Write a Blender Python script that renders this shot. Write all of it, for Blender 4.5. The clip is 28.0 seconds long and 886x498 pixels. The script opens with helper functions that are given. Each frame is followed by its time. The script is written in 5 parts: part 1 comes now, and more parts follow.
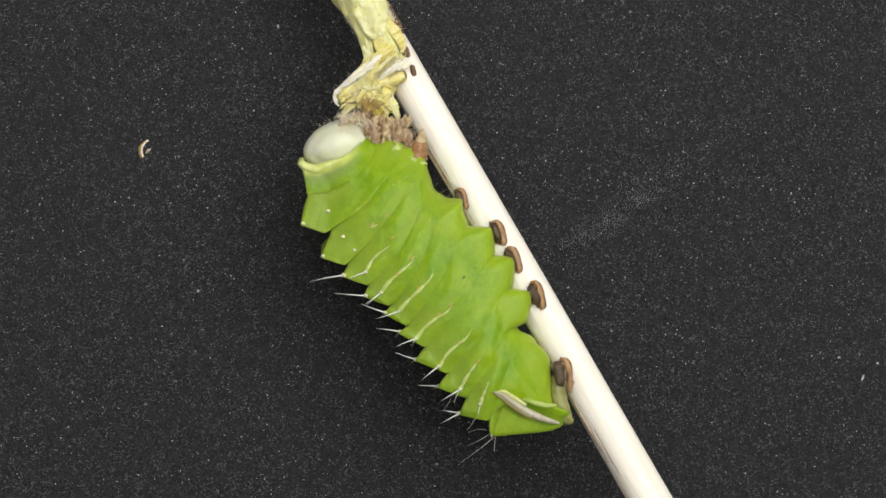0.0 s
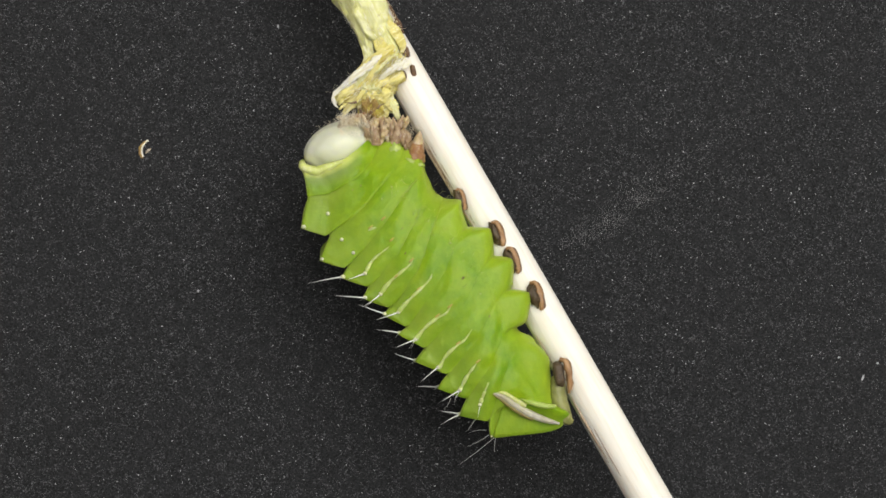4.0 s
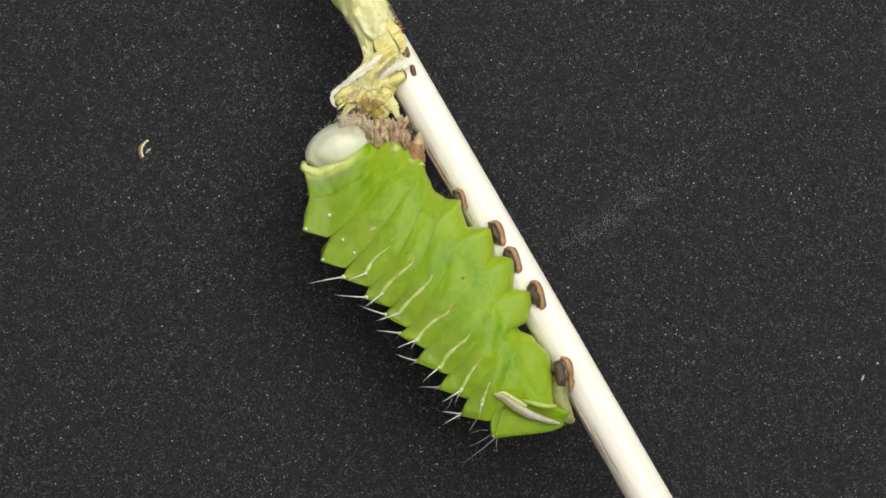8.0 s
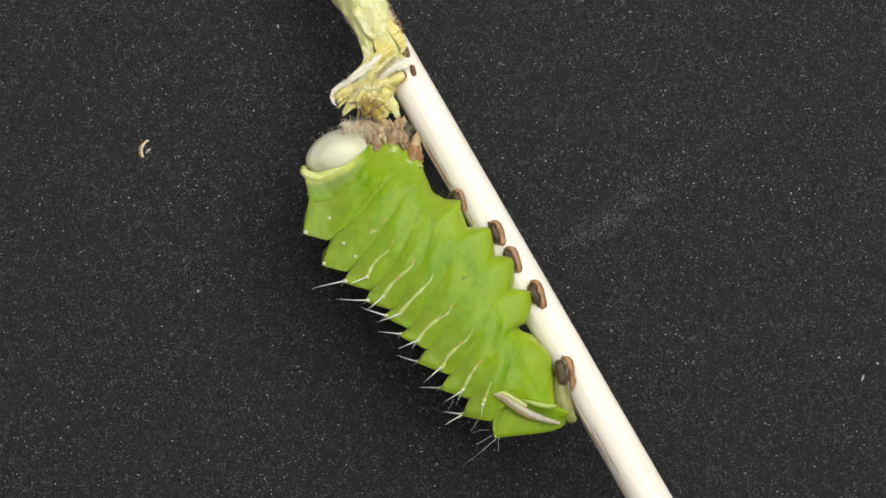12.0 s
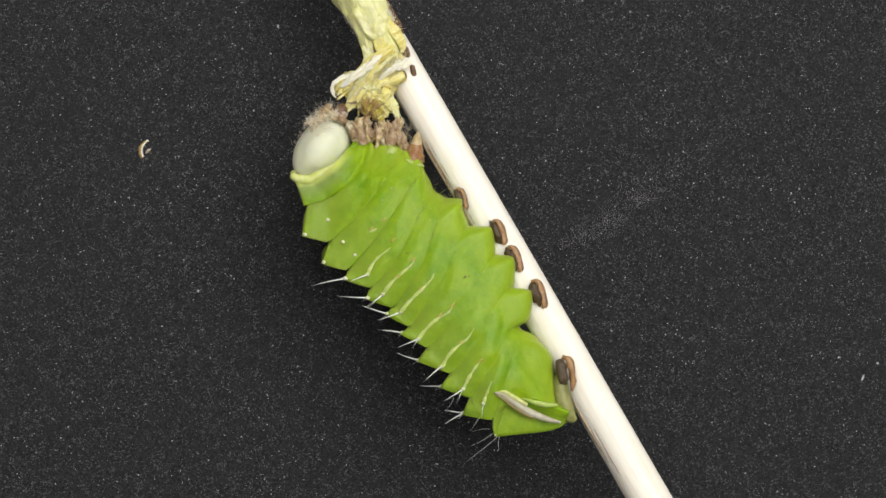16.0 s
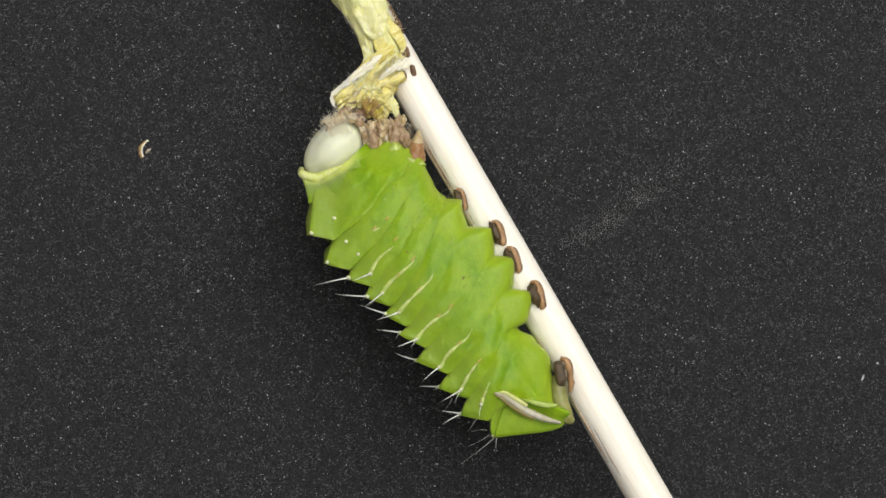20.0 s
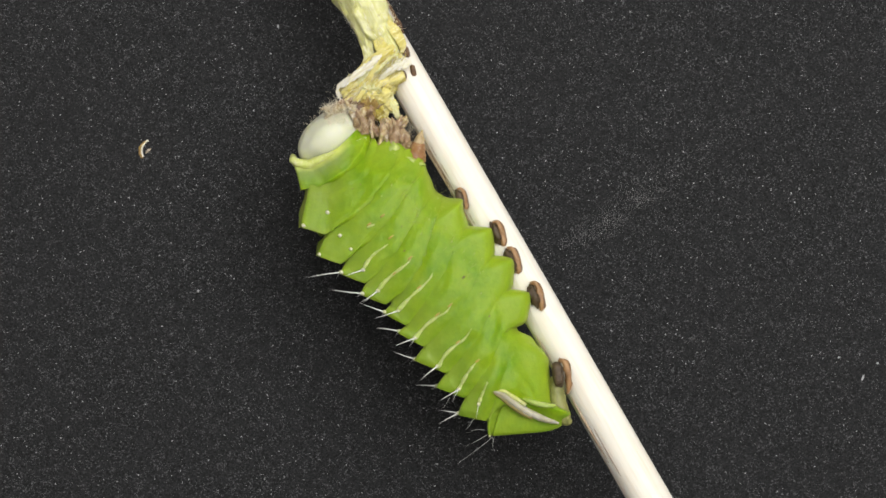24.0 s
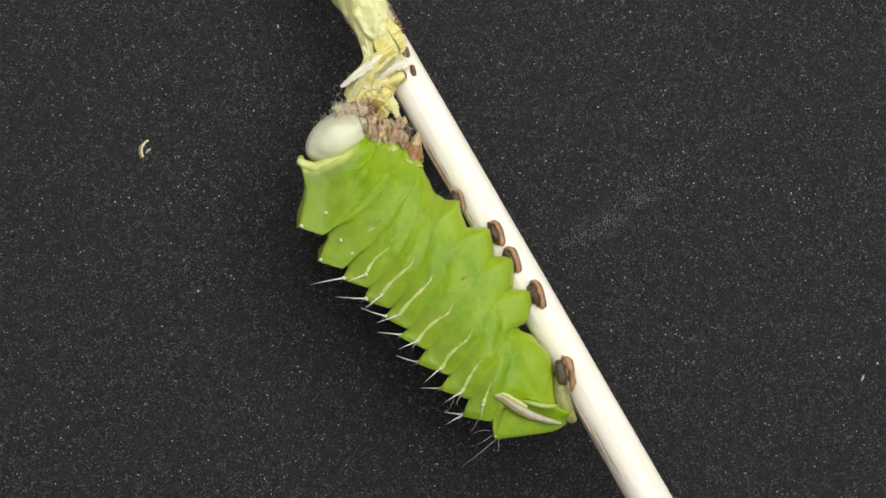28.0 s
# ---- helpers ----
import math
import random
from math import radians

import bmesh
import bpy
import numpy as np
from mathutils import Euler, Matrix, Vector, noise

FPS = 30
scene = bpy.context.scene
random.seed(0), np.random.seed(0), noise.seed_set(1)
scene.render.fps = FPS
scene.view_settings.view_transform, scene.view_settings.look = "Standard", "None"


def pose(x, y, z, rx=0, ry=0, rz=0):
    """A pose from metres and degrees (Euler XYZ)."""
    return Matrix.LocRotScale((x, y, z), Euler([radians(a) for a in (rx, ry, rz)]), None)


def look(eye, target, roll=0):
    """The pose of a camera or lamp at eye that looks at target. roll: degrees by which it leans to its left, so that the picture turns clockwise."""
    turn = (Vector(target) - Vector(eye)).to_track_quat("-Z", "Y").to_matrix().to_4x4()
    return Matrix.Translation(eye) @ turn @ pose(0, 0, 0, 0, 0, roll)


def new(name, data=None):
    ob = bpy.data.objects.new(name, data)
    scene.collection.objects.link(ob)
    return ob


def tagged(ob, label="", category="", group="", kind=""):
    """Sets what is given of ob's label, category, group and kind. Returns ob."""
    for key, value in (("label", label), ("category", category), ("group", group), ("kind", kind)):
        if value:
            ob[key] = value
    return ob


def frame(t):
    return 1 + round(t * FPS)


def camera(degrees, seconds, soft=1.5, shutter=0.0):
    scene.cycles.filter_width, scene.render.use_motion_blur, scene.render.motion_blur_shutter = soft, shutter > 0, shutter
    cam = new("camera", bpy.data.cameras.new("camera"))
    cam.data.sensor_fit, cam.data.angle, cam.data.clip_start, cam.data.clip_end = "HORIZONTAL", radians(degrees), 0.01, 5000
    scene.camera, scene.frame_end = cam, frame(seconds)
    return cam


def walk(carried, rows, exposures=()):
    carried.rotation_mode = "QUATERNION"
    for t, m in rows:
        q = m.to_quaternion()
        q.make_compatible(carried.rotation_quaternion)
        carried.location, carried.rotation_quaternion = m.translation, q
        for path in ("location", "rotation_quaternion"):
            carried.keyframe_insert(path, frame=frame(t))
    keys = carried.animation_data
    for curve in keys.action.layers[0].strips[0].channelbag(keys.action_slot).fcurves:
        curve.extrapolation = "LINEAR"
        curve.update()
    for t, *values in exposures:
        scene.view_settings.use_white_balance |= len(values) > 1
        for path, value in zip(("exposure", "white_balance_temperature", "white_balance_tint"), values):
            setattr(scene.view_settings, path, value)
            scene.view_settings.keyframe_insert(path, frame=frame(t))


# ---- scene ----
import functools

# A small still life: a caterpillar that feeds on the underside of a leaning stick, before a black sheet.
# The drawing board: an upright plane through the stick, 15 units to the millimetre, x to the right and y down from
# its upper left corner; d is the depth in millimetres towards the camera.
UNIT = 0.001 / 15
FAR = 0.245          # from the camera to the board
MID = Vector((0, 0, 0.066))
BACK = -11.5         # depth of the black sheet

cam = camera(math.degrees(2 * math.atan(784 * UNIT / FAR)), 28.0, soft=1.7)
walk(cam, [(0, look((0, -FAR, MID.z), MID)), (28.0, look((0, -FAR, MID.z), MID))])


def at(x, y, d=0.0):
    k = (FAR - d * 0.001) / FAR
    return Vector(((x - 784) * UNIT * k, -d * 0.001, MID.z + (441 - y) * UNIT * k))


# ---- light: one large soft lamp, above and to the right of the camera, in a plain white room
world = bpy.data.worlds.new("room_air")
scene.world = world
world.use_nodes = True
world.node_tree.nodes["Background"].inputs[0].default_value = (1.0, 0.98, 0.95, 1)
world.node_tree.nodes["Background"].inputs[1].default_value = 0.25

lamp = bpy.data.lights.new("soft_lamp", "AREA")
lamp.shape, lamp.size, lamp.size_y, lamp.energy, lamp.color = "RECTANGLE", 1.2, 0.9, 15.4, (1.0, 0.985, 0.95)
new("soft_lamp", lamp).matrix_world = look((0.28, -0.94, 0.36), (0, 0, 0.06))
scene.view_settings.exposure = 0.0


# ---- materials
def nodes_of(name):
    m = bpy.data.materials.new(name)
    m.use_nodes = True
    t = m.node_tree
    return m, t, t.nodes["Principled BSDF"]


def node(t, kind, **values):
    n = t.nodes.new(kind)
    for key, value in values.items():
        n.inputs[key.replace("_", " ")].default_value = value
    return n


def mixed(t, fac, a, b):
    n = t.nodes.new("ShaderNodeMix")
    n.data_type = "RGBA"
    for k, v in ((0, fac), (6, a), (7, b)):
        if isinstance(v, (int, float)):
            n.inputs[k].default_value = v
        elif isinstance(v, tuple):
            n.inputs[k].default_value = (*v, 1)
        else:
            t.links.new(v, n.inputs[k])
    return n.outputs[2]


def ramp(t, value, lo, hi, a=0.0, b=1.0):
    n = t.nodes.new("ShaderNodeMapRange")
    t.links.new(value, n.inputs[0])
    for k, v in zip((1, 2, 3, 4), (lo, hi, a, b)):
        n.inputs[k].default_value = v
    return n.outputs[0]


def grain(t, scale, detail=4.0, stretch=(1, 1, 1), rough=0.55):
    co = t.nodes.new("ShaderNodeTexCoord")
    mp = t.nodes.new("ShaderNodeMapping")
    mp.inputs["Scale"].default_value = stretch
    t.links.new(co.outputs["Object"], mp.inputs["Vector"])
    n = node(t, "ShaderNodeTexNoise", Scale=scale, Detail=detail, Roughness=rough)
    t.links.new(mp.outputs[0], n.inputs["Vector"])
    return n.outputs["Fac"]


def bump(t, bsdf, height, strength, distance):
    n = node(t, "ShaderNodeBump", Strength=strength, Distance=distance)
    t.links.new(height, n.inputs["Height"])
    t.links.new(n.outputs[0], bsdf.inputs["Normal"])


def mottled(name, a, b, c=None, scale=900.0, fine=5000.0, rough=0.5, relief=0.3, sheen=0.0, through_light=0.0, stretch=(1, 1, 1), depth=0.0001, spread=(0.9, 1.0, 0.35)):
    """Two colours in coarse patches, a third in fine grain, and a fine relief."""
    m, t, p = nodes_of(name)
    n1, n2 = grain(t, scale, 4, stretch), grain(t, fine, 3, stretch)
    col = mixed(t, ramp(t, n1, 0.35, 0.65), a, b)
    col = mixed(t, ramp(t, n2, 0.5, 0.72, 0, 0.6), col, c or b)
    t.links.new(col, p.inputs["Base Color"])
    p.inputs["Roughness"].default_value = rough
    if through_light:
        p.inputs["Subsurface Weight"].default_value = through_light
        p.inputs["Subsurface Radius"].default_value = spread
        p.inputs["Subsurface Scale"].default_value = 0.0012
    bump(t, p, n2, relief, depth)
    return m


def fibrous(name, a, b, c, turn, rough=0.6, through_light=0.2, relief=0.6):
    """Dry leaf: fine lengthwise fibres that run at an angle on the board, over coarse patches, with pale and browned threads."""
    m, t, p = nodes_of(name)
    co = t.nodes.new("ShaderNodeTexCoord")
    spin, squash = t.nodes.new("ShaderNodeMapping"), t.nodes.new("ShaderNodeMapping")
    spin.inputs["Rotation"].default_value = (0, radians(turn), 0)
    squash.inputs["Scale"].default_value = (1, 1, 0.09)
    t.links.new(co.outputs["Object"], spin.inputs["Vector"])
    t.links.new(spin.outputs[0], squash.inputs["Vector"])
    threads = []
    for scale in (1500, 4200):
        n = node(t, "ShaderNodeTexNoise", Scale=scale, Detail=3.0, Roughness=0.6, Distortion=0.4)
        t.links.new(squash.outputs[0], n.inputs["Vector"])
        threads.append(n.outputs["Fac"])
    col = mixed(t, ramp(t, grain(t, 420, 4), 0.35, 0.65), a, b)
    col = mixed(t, ramp(t, threads[0], 0.52, 0.68, 0, 0.8), col, c)
    col = mixed(t, ramp(t, threads[1], 0.54, 0.70, 0, 0.8), col, (0.86, 0.83, 0.58))
    col = mixed(t, ramp(t, grain(t, 1700, 3), 0.66, 0.76, 0, 0.6), col, (0.30, 0.20, 0.05))
    t.links.new(col, p.inputs["Base Color"])
    p.inputs["Roughness"].default_value = rough
    p.inputs["Subsurface Weight"].default_value = through_light
    p.inputs["Subsurface Radius"].default_value = (0.9, 0.9, 0.3)
    p.inputs["Subsurface Scale"].default_value = 0.0008
    both = node(t, "ShaderNodeMath")
    both.operation = "ADD"
    t.links.new(threads[0], both.inputs[0])
    t.links.new(threads[1], both.inputs[1])
    bump(t, p, both.outputs[0], relief, 0.0003)
    return m


def skin_material(name, rimmed):
    """Leaf-green caterpillar skin, paler and greyer on the back and at each ring's front edge; the first ring has a yellow front."""
    m, t, p = nodes_of(name)
    fore, back = t.nodes.new("ShaderNodeAttribute"), t.nodes.new("ShaderNodeAttribute")
    fore.attribute_name, back.attribute_name = "fore", "dorsal"
    n1, n2, n3 = grain(t, 330, 5, rough=0.62), grain(t, 2600, 4), grain(t, 1100, 3)
    col = mixed(t, ramp(t, n1, 0.34, 0.66), (0.141, 0.282, 0.003), (0.237, 0.362, 0.004))
    col = mixed(t, ramp(t, n3, 0.52, 0.75, 0, 0.5), col, (0.245, 0.392, 0.014))
    if rimmed:
        grey = mixed(t, ramp(t, back.outputs["Fac"], -0.55, 0.15), col, (0.235, 0.30, 0.095))
        col = mixed(t, ramp(t, fore.outputs["Fac"], 0.0, 0.7), col, grey)
        rim = mixed(t, ramp(t, back.outputs["Fac"], -0.6, -0.1), col, (0.50, 0.56, 0.13))
        col = mixed(t, ramp(t, fore.outputs["Fac"], 0.58, 0.82), col, rim)
    else:
        pale = t.nodes.new("ShaderNodeMath")
        pale.operation = "MULTIPLY"
        t.links.new(ramp(t, fore.outputs["Fac"], 0.0, 1.0, 0.35, 0.95), pale.inputs[0])
        t.links.new(ramp(t, back.outputs["Fac"], -0.1, 0.6), pale.inputs[1])
        col = mixed(t, pale.outputs[0], col, (0.222, 0.312, 0.042))
        # the soft legs are yellower towards their tips; this also paints the belly's brighter light
        col = mixed(t, ramp(t, back.outputs["Fac"], -0.4, -0.9, 0, 0.7), col, (0.31, 0.42, 0.03))
    col = mixed(t, ramp(t, n2, 0.55, 0.8, 0, 0.4), col, (0.265, 0.408, 0.012))
    t.links.new(col, p.inputs["Base Color"])
    p.inputs["Roughness"].default_value = 0.43
    p.inputs["Specular IOR Level"].default_value = 0.26
    p.inputs["Subsurface Weight"].default_value = 0.7
    p.inputs["Subsurface Radius"].default_value = (0.8, 1.0, 0.25)
    p.inputs["Subsurface Scale"].default_value = 0.001
    p.inputs["Sheen Weight"].default_value = 0.09
    p.inputs["Sheen Roughness"].default_value = 0.55
    p.inputs["Sheen Tint"].default_value = (1.0, 1.0, 0.25, 1)
    folds = node(t, "ShaderNodeMath")
    folds.operation = "MULTIPLY_ADD"
    t.links.new(grain(t, 420, 3, (1.0, 1.0, 0.35)), folds.inputs[0])
    folds.inputs[1].default_value = 1.6
    t.links.new(n3, folds.inputs[2])
    bump(t, p, folds.outputs[0], 0.2, 0.0004)
    return m


def sheet_material():
    """Matt black paper with a pale fibre fleck."""
    m, t, p = nodes_of("black_paper")
    n1, n2, n3, n4 = grain(t, 4200, 2, rough=0.7), grain(t, 60, 3), grain(t, 6400, 1), grain(t, 800, 3)
    col = mixed(t, ramp(t, n1, 0.34, 0.70), (0.005, 0.005, 0.0055), (0.0252, 0.0252, 0.0264))
    fleck = t.nodes.new("ShaderNodeMath")
    fleck.operation = "MULTIPLY"
    t.links.new(ramp(t, n3, 0.58, 0.70), fleck.inputs[0])
    t.links.new(ramp(t, n4, 0.40, 0.62, 0.25, 1.0), fleck.inputs[1])
    col = mixed(t, fleck.outputs[0], col, (0.126, 0.128, 0.1335))
    col = mixed(t, ramp(t, n2, 0.3, 0.7, 0, 0.2), col, (0.018, 0.018, 0.0193))
    t.links.new(col, p.inputs["Base Color"])
    p.inputs["Roughness"].default_value = 0.9
    p.inputs["Specular IOR Level"].default_value = 0.2
    bump(t, p, n1, 0.5, 0.0001)
    return m


SKIN = skin_material("green_skin", False)
FIRST_SKIN = skin_material("green_skin_with_yellow_front", True)
PAPER = sheet_material()
WOOD = mottled("pale_bare_wood", (0.86, 0.81, 0.72), (0.89, 0.85, 0.77), (0.76, 0.67, 0.55), 900, 2600, 0.62, 0.5, through_light=0.7, stretch=(1, 1, 0.06), spread=(1.0, 0.95, 0.88))
COLLAR = mottled("yellow_green_rim", (0.48, 0.54, 0.13), (0.60, 0.63, 0.26), (0.68, 0.70, 0.44), 380, 2600, 0.42, 0.25, through_light=0.4)
HEAD = mottled("pale_grey_green_head", (0.54, 0.56, 0.42), (0.66, 0.67, 0.52), (0.62, 0.63, 0.46), 180, 1500, 0.5, 0.12, through_light=0.5)
STRIPE = mottled("cream_stripe", (0.42, 0.55, 0.13), (0.52, 0.63, 0.22), (0.50, 0.50, 0.14), 700, 2600, 0.5, 0.3, through_light=0.5)
SPOT = mottled("ivory_wart", (0.68, 0.70, 0.36), (0.76, 0.77, 0.50), (0.60, 0.60, 0.26), 1200, 4000, 0.4, 0.3, through_light=0.4)
ORANGE = mottled("orange_fleck", (0.50, 0.44, 0.09), (0.44, 0.32, 0.06), (0.46, 0.24, 0.05), 900, 3000, 0.5, 0.2, through_light=0.4)
BRISTLE = mottled("white_bristle", (0.84, 0.85, 0.82), (0.76, 0.78, 0.74), None, 1500, 6000, 0.35, 0.1)
TANHAIR = mottled("tan_hair", (0.62, 0.51, 0.30), (0.42, 0.31, 0.16), (0.74, 0.67, 0.48), 900, 4000, 0.5, 0.2)
FACE_HAIR = mottled("cream_hair", (0.84, 0.79, 0.64), (0.72, 0.62, 0.44), (0.88, 0.85, 0.74), 500, 3000, 0.5, 0.1)
SOLE = mottled("dark_brown_sole", (0.075, 0.048, 0.022), (0.04, 0.026, 0.014), (0.15, 0.10, 0.05), 900, 3500, 0.6, 0.5)
RIM = mottled("tan_claw_rim", (0.36, 0.20, 0.085), (0.24, 0.125, 0.055), (0.46, 0.30, 0.15), 900, 3500, 0.45, 0.5)
DARK = mottled("dark_mouth_brown", (0.085, 0.045, 0.025), (0.16, 0.09, 0.05), (0.26, 0.16, 0.09), 900, 3500, 0.5, 0.5)
PLATE = mottled("cream_and_brown_ridge", (0.38, 0.35, 0.22), (0.55, 0.54, 0.46), (0.28, 0.21, 0.11), 250, 800, 0.45, 0.4, through_light=0.35)
RIDGE_LINE = mottled("olive_brown_line", (0.22, 0.20, 0.06), (0.24, 0.16, 0.07), (0.20, 0.26, 0.04), 500, 1500, 0.5, 0.4, through_light=0.4)
AMBER = mottled("amber_horn", (0.37, 0.20, 0.075), (0.25, 0.11, 0.04), (0.50, 0.35, 0.18), 420, 2200, 0.42, 0.8, through_light=0.5)
TAN = mottled("tan_mouth_skin", (0.56, 0.45, 0.27), (0.38, 0.27, 0.14), (0.68, 0.60, 0.42), 900, 2600, 0.45, 0.7, through_light=0.4, depth=0.0002)
MAUVE = mottled("mauve_brown_skin", (0.44, 0.31, 0.18), (0.24, 0.15, 0.08), (0.64, 0.55, 0.40), 520, 1900, 0.5, 0.7, through_light=0.3, depth=0.0002)
HIP = mottled("pale_hip_skin", (0.28, 0.40, 0.06), (0.38, 0.47, 0.12), (0.52, 0.56, 0.24), 420, 2600, 0.45, 0.4, through_light=0.6, depth=0.0002)
BONE = mottled("pale_horn", (0.52, 0.46, 0.34), (0.40, 0.33, 0.22), (0.66, 0.62, 0.50), 700, 2600, 0.4, 0.5, through_light=0.4)
OLIVE = mottled("olive_brown_skin", (0.21, 0.22, 0.065), (0.28, 0.28, 0.09), (0.16, 0.14, 0.055), 500, 2600, 0.45, 0.3, through_light=0.4)
WILT = fibrous("wilted_yellow_leaf", (0.66, 0.57, 0.12), (0.78, 0.70, 0.27), (0.48, 0.38, 0.07), -52)
WILT_ROLL = fibrous("pale_yellow_green_leaf", (0.70, 0.69, 0.22), (0.78, 0.77, 0.38), (0.68, 0.65, 0.22), 30, 0.5, 0.4, 0.3)
WILT_PALE = fibrous("bleached_leaf_edge", (0.84, 0.81, 0.60), (0.86, 0.84, 0.70), (0.64, 0.56, 0.26), -52, 0.6, 0.25, 0.6)
WILT_DEEP = fibrous("deep_yellow_leaf", (0.56, 0.47, 0.08), (0.46, 0.37, 0.06), (0.30, 0.20, 0.04), -52)
# chewed leaf; also colours in shade inside the fold and round the crumb
OCHRE = mottled("ochre_leaf_and_shade", (0.40, 0.28, 0.06), (0.30, 0.18, 0.05), (0.5, 0.40, 0.14), 600, 2400, 0.6, 0.8, through_light=0.3, depth=0.0002)
GRAIN = mottled("tan_wood_grain", (0.44, 0.33, 0.23), (0.36, 0.26, 0.17), (0.54, 0.44, 0.33), 900, 2600, 0.7, 0.5, stretch=(1, 1, 0.1))
BARK = mottled("dark_bark_scrap", (0.16, 0.085, 0.035), (0.09, 0.05, 0.03), (0.3, 0.2, 0.1), 1200, 4000, 0.7, 0.6)
DUST = mottled("pale_dust", (0.54, 0.55, 0.56), (0.34, 0.35, 0.36), None, 200, 900, 0.8, 0.1)
SMEAR = mottled("grey_dust", (0.31, 0.31, 0.315), (0.2, 0.2, 0.205), None, 200, 900, 0.9, 0.1)
PLASTER = mottled("white_wall_paint", (0.78, 0.77, 0.75), (0.74, 0.73, 0.71), None, 3, 60, 0.8, 0.2, depth=0.001)


# ---- building tools
def mesh_of(name, verts, faces, material, smooth=True):
    me = bpy.data.meshes.new(name)
    me.from_pydata([tuple(v) for v in verts], [], faces)
    me.materials.append(material)
    if smooth:
        me.polygons.foreach_set("use_smooth", [True] * len(me.polygons))
    me.update()
    return me


def lattice(rings, cap=True):
    """Quads over rings of points, closed round."""
    n, verts, faces = len(rings[0]), [], []
    for r in rings:
        verts.extend(r)
    for i in range(len(rings) - 1):
        for j in range(n):
            k = (j + 1) % n
            faces.append((i * n + j, i * n + k, (i + 1) * n + k, (i + 1) * n + j))
    if cap:
        faces.append(tuple(reversed(range(n))))
        faces.append(tuple(range((len(rings) - 1) * n, len(rings) * n)))
    return verts, faces


def part(name, verts, faces, material, parent, label="", origin=None):
    """One mesh under a thing or a part; the points are places in the room, origin is the hinge about which it turns."""
    o = Vector(origin) if origin is not None else sum((Vector(v) for v in verts), Vector()) / len(verts)
    ob = new(name, mesh_of(name, [Vector(v) - o for v in verts], faces, material))
    base = Vector((0, 0, 0))
    up = parent
    while up is not None:
        base += up.location
        up = up.parent
    ob.parent, ob.location = parent, o - base
    return tagged(ob, label)


def thing(name, place, label, category, group=""):
    ob = new(name)
    ob.empty_display_size = 0.005
    ob.location = place
    return tagged(ob, label, category, group)


def spline(pts, n):
    """A smooth line through points of any number of values."""
    p = [np.array(q, float) for q in pts]
    p = [2 * p[0] - p[1]] + p + [2 * p[-1] - p[-2]]
    out = []
    for i in range(n):
        s = i / (n - 1) * (len(p) - 3)
        k = min(int(s), len(p) - 4)
        f = s - k
        a, b, c, d = p[k:k + 4]
        out.append(0.5 * (2 * b + (c - a) * f + (2 * a - 5 * b + 4 * c - d) * f * f + (3 * b - a - 3 * c + d) * f ** 3))
    return out


def tube(pts, steps=12, sides=8, wobble=None):
    """A tapered tube through (x, y, d, radius) of the board; radius in board units."""
    line = spline(pts, steps)
    places = [at(*q[:3]) for q in line]
    rings = []
    side = None
    for i, q in enumerate(line):
        way = (places[min(i + 1, steps - 1)] - places[max(i - 1, 0)]).normalized()
        if side is None:
            side = way.cross(Vector((0, 1, 0.2))).normalized()
        side = (side - way * side.dot(way)).normalized()
        other = way.cross(side)
        r = max(q[3], 0.12) * UNIT
        ring = []
        for j in range(sides):
            a = j / sides * math.tau
            rr = r * (wobble(i / (steps - 1), a) if wobble else 1)
            ring.append(places[i] + (side * math.cos(a) + other * math.sin(a)) * rr)
        rings.append(ring)
    return lattice(rings)


def joined(pieces):
    verts, faces = [], []
    for v, f in pieces:
        k = len(verts)
        verts.extend(v)
        faces.extend(tuple(i + k for i in q) for q in f)
    return verts, faces


def blob(center, along, half, sides=20, rings=12, power=1.0, lump=0.0, seed=0.0, slope=0.0):
    """A rounded lump: centre (x, y, d), the board angle of its long axis in degrees, half sizes (long, across, depth in mm).
    power under 1 squares it off."""
    cx, cy, cd = center
    ca, sa = math.cos(radians(along)), math.sin(radians(along))

    def soft(v):
        return math.copysign(abs(v) ** power, v)
    rows = []
    for i in range(rings + 1):
        th = math.pi * (0.001 + 0.998 * i / rings)
        row = []
        for j in range(sides):
            ph = j / sides * math.tau
            u, v, w = soft(math.cos(th)), soft(math.sin(th)) * soft(math.cos(ph)), soft(math.sin(th)) * soft(math.sin(ph))
            k = 1 + lump * noise.noise(Vector((u * 1.7 + seed, v * 1.7, w * 1.7)))
            u, v, w = u * half[0] * k, v * half[1] * k, w * half[2] * k
            row.append(at(cx + u * ca - v * sa, cy + u * sa + v * ca, cd + w + slope * (u * ca - v * sa) / 100))
        rows.append(row)
    return lattice(rows)


def crumple(seed, folds, deep):
    """Lengthwise pleats that twist along the roll, with a few dents."""
    def wobble(s, a):
        q = Vector((math.cos(a) * 1.3 + seed, math.sin(a) * 1.3, s * 3))
        ph = folds * a + 7 * s + 3.0 * noise.noise(q)
        pleat = 1 - 2 * abs(math.sin(ph * 0.5 * (1 if folds % 2 == 0 else 2)))
        return 1 + deep * 0.45 * pleat + deep * 0.8 * noise.noise(q * 1.2) + deep * 0.35 * noise.noise(Vector((q.x * 4, q.y * 4, q.z * 1.2)))
    return wobble


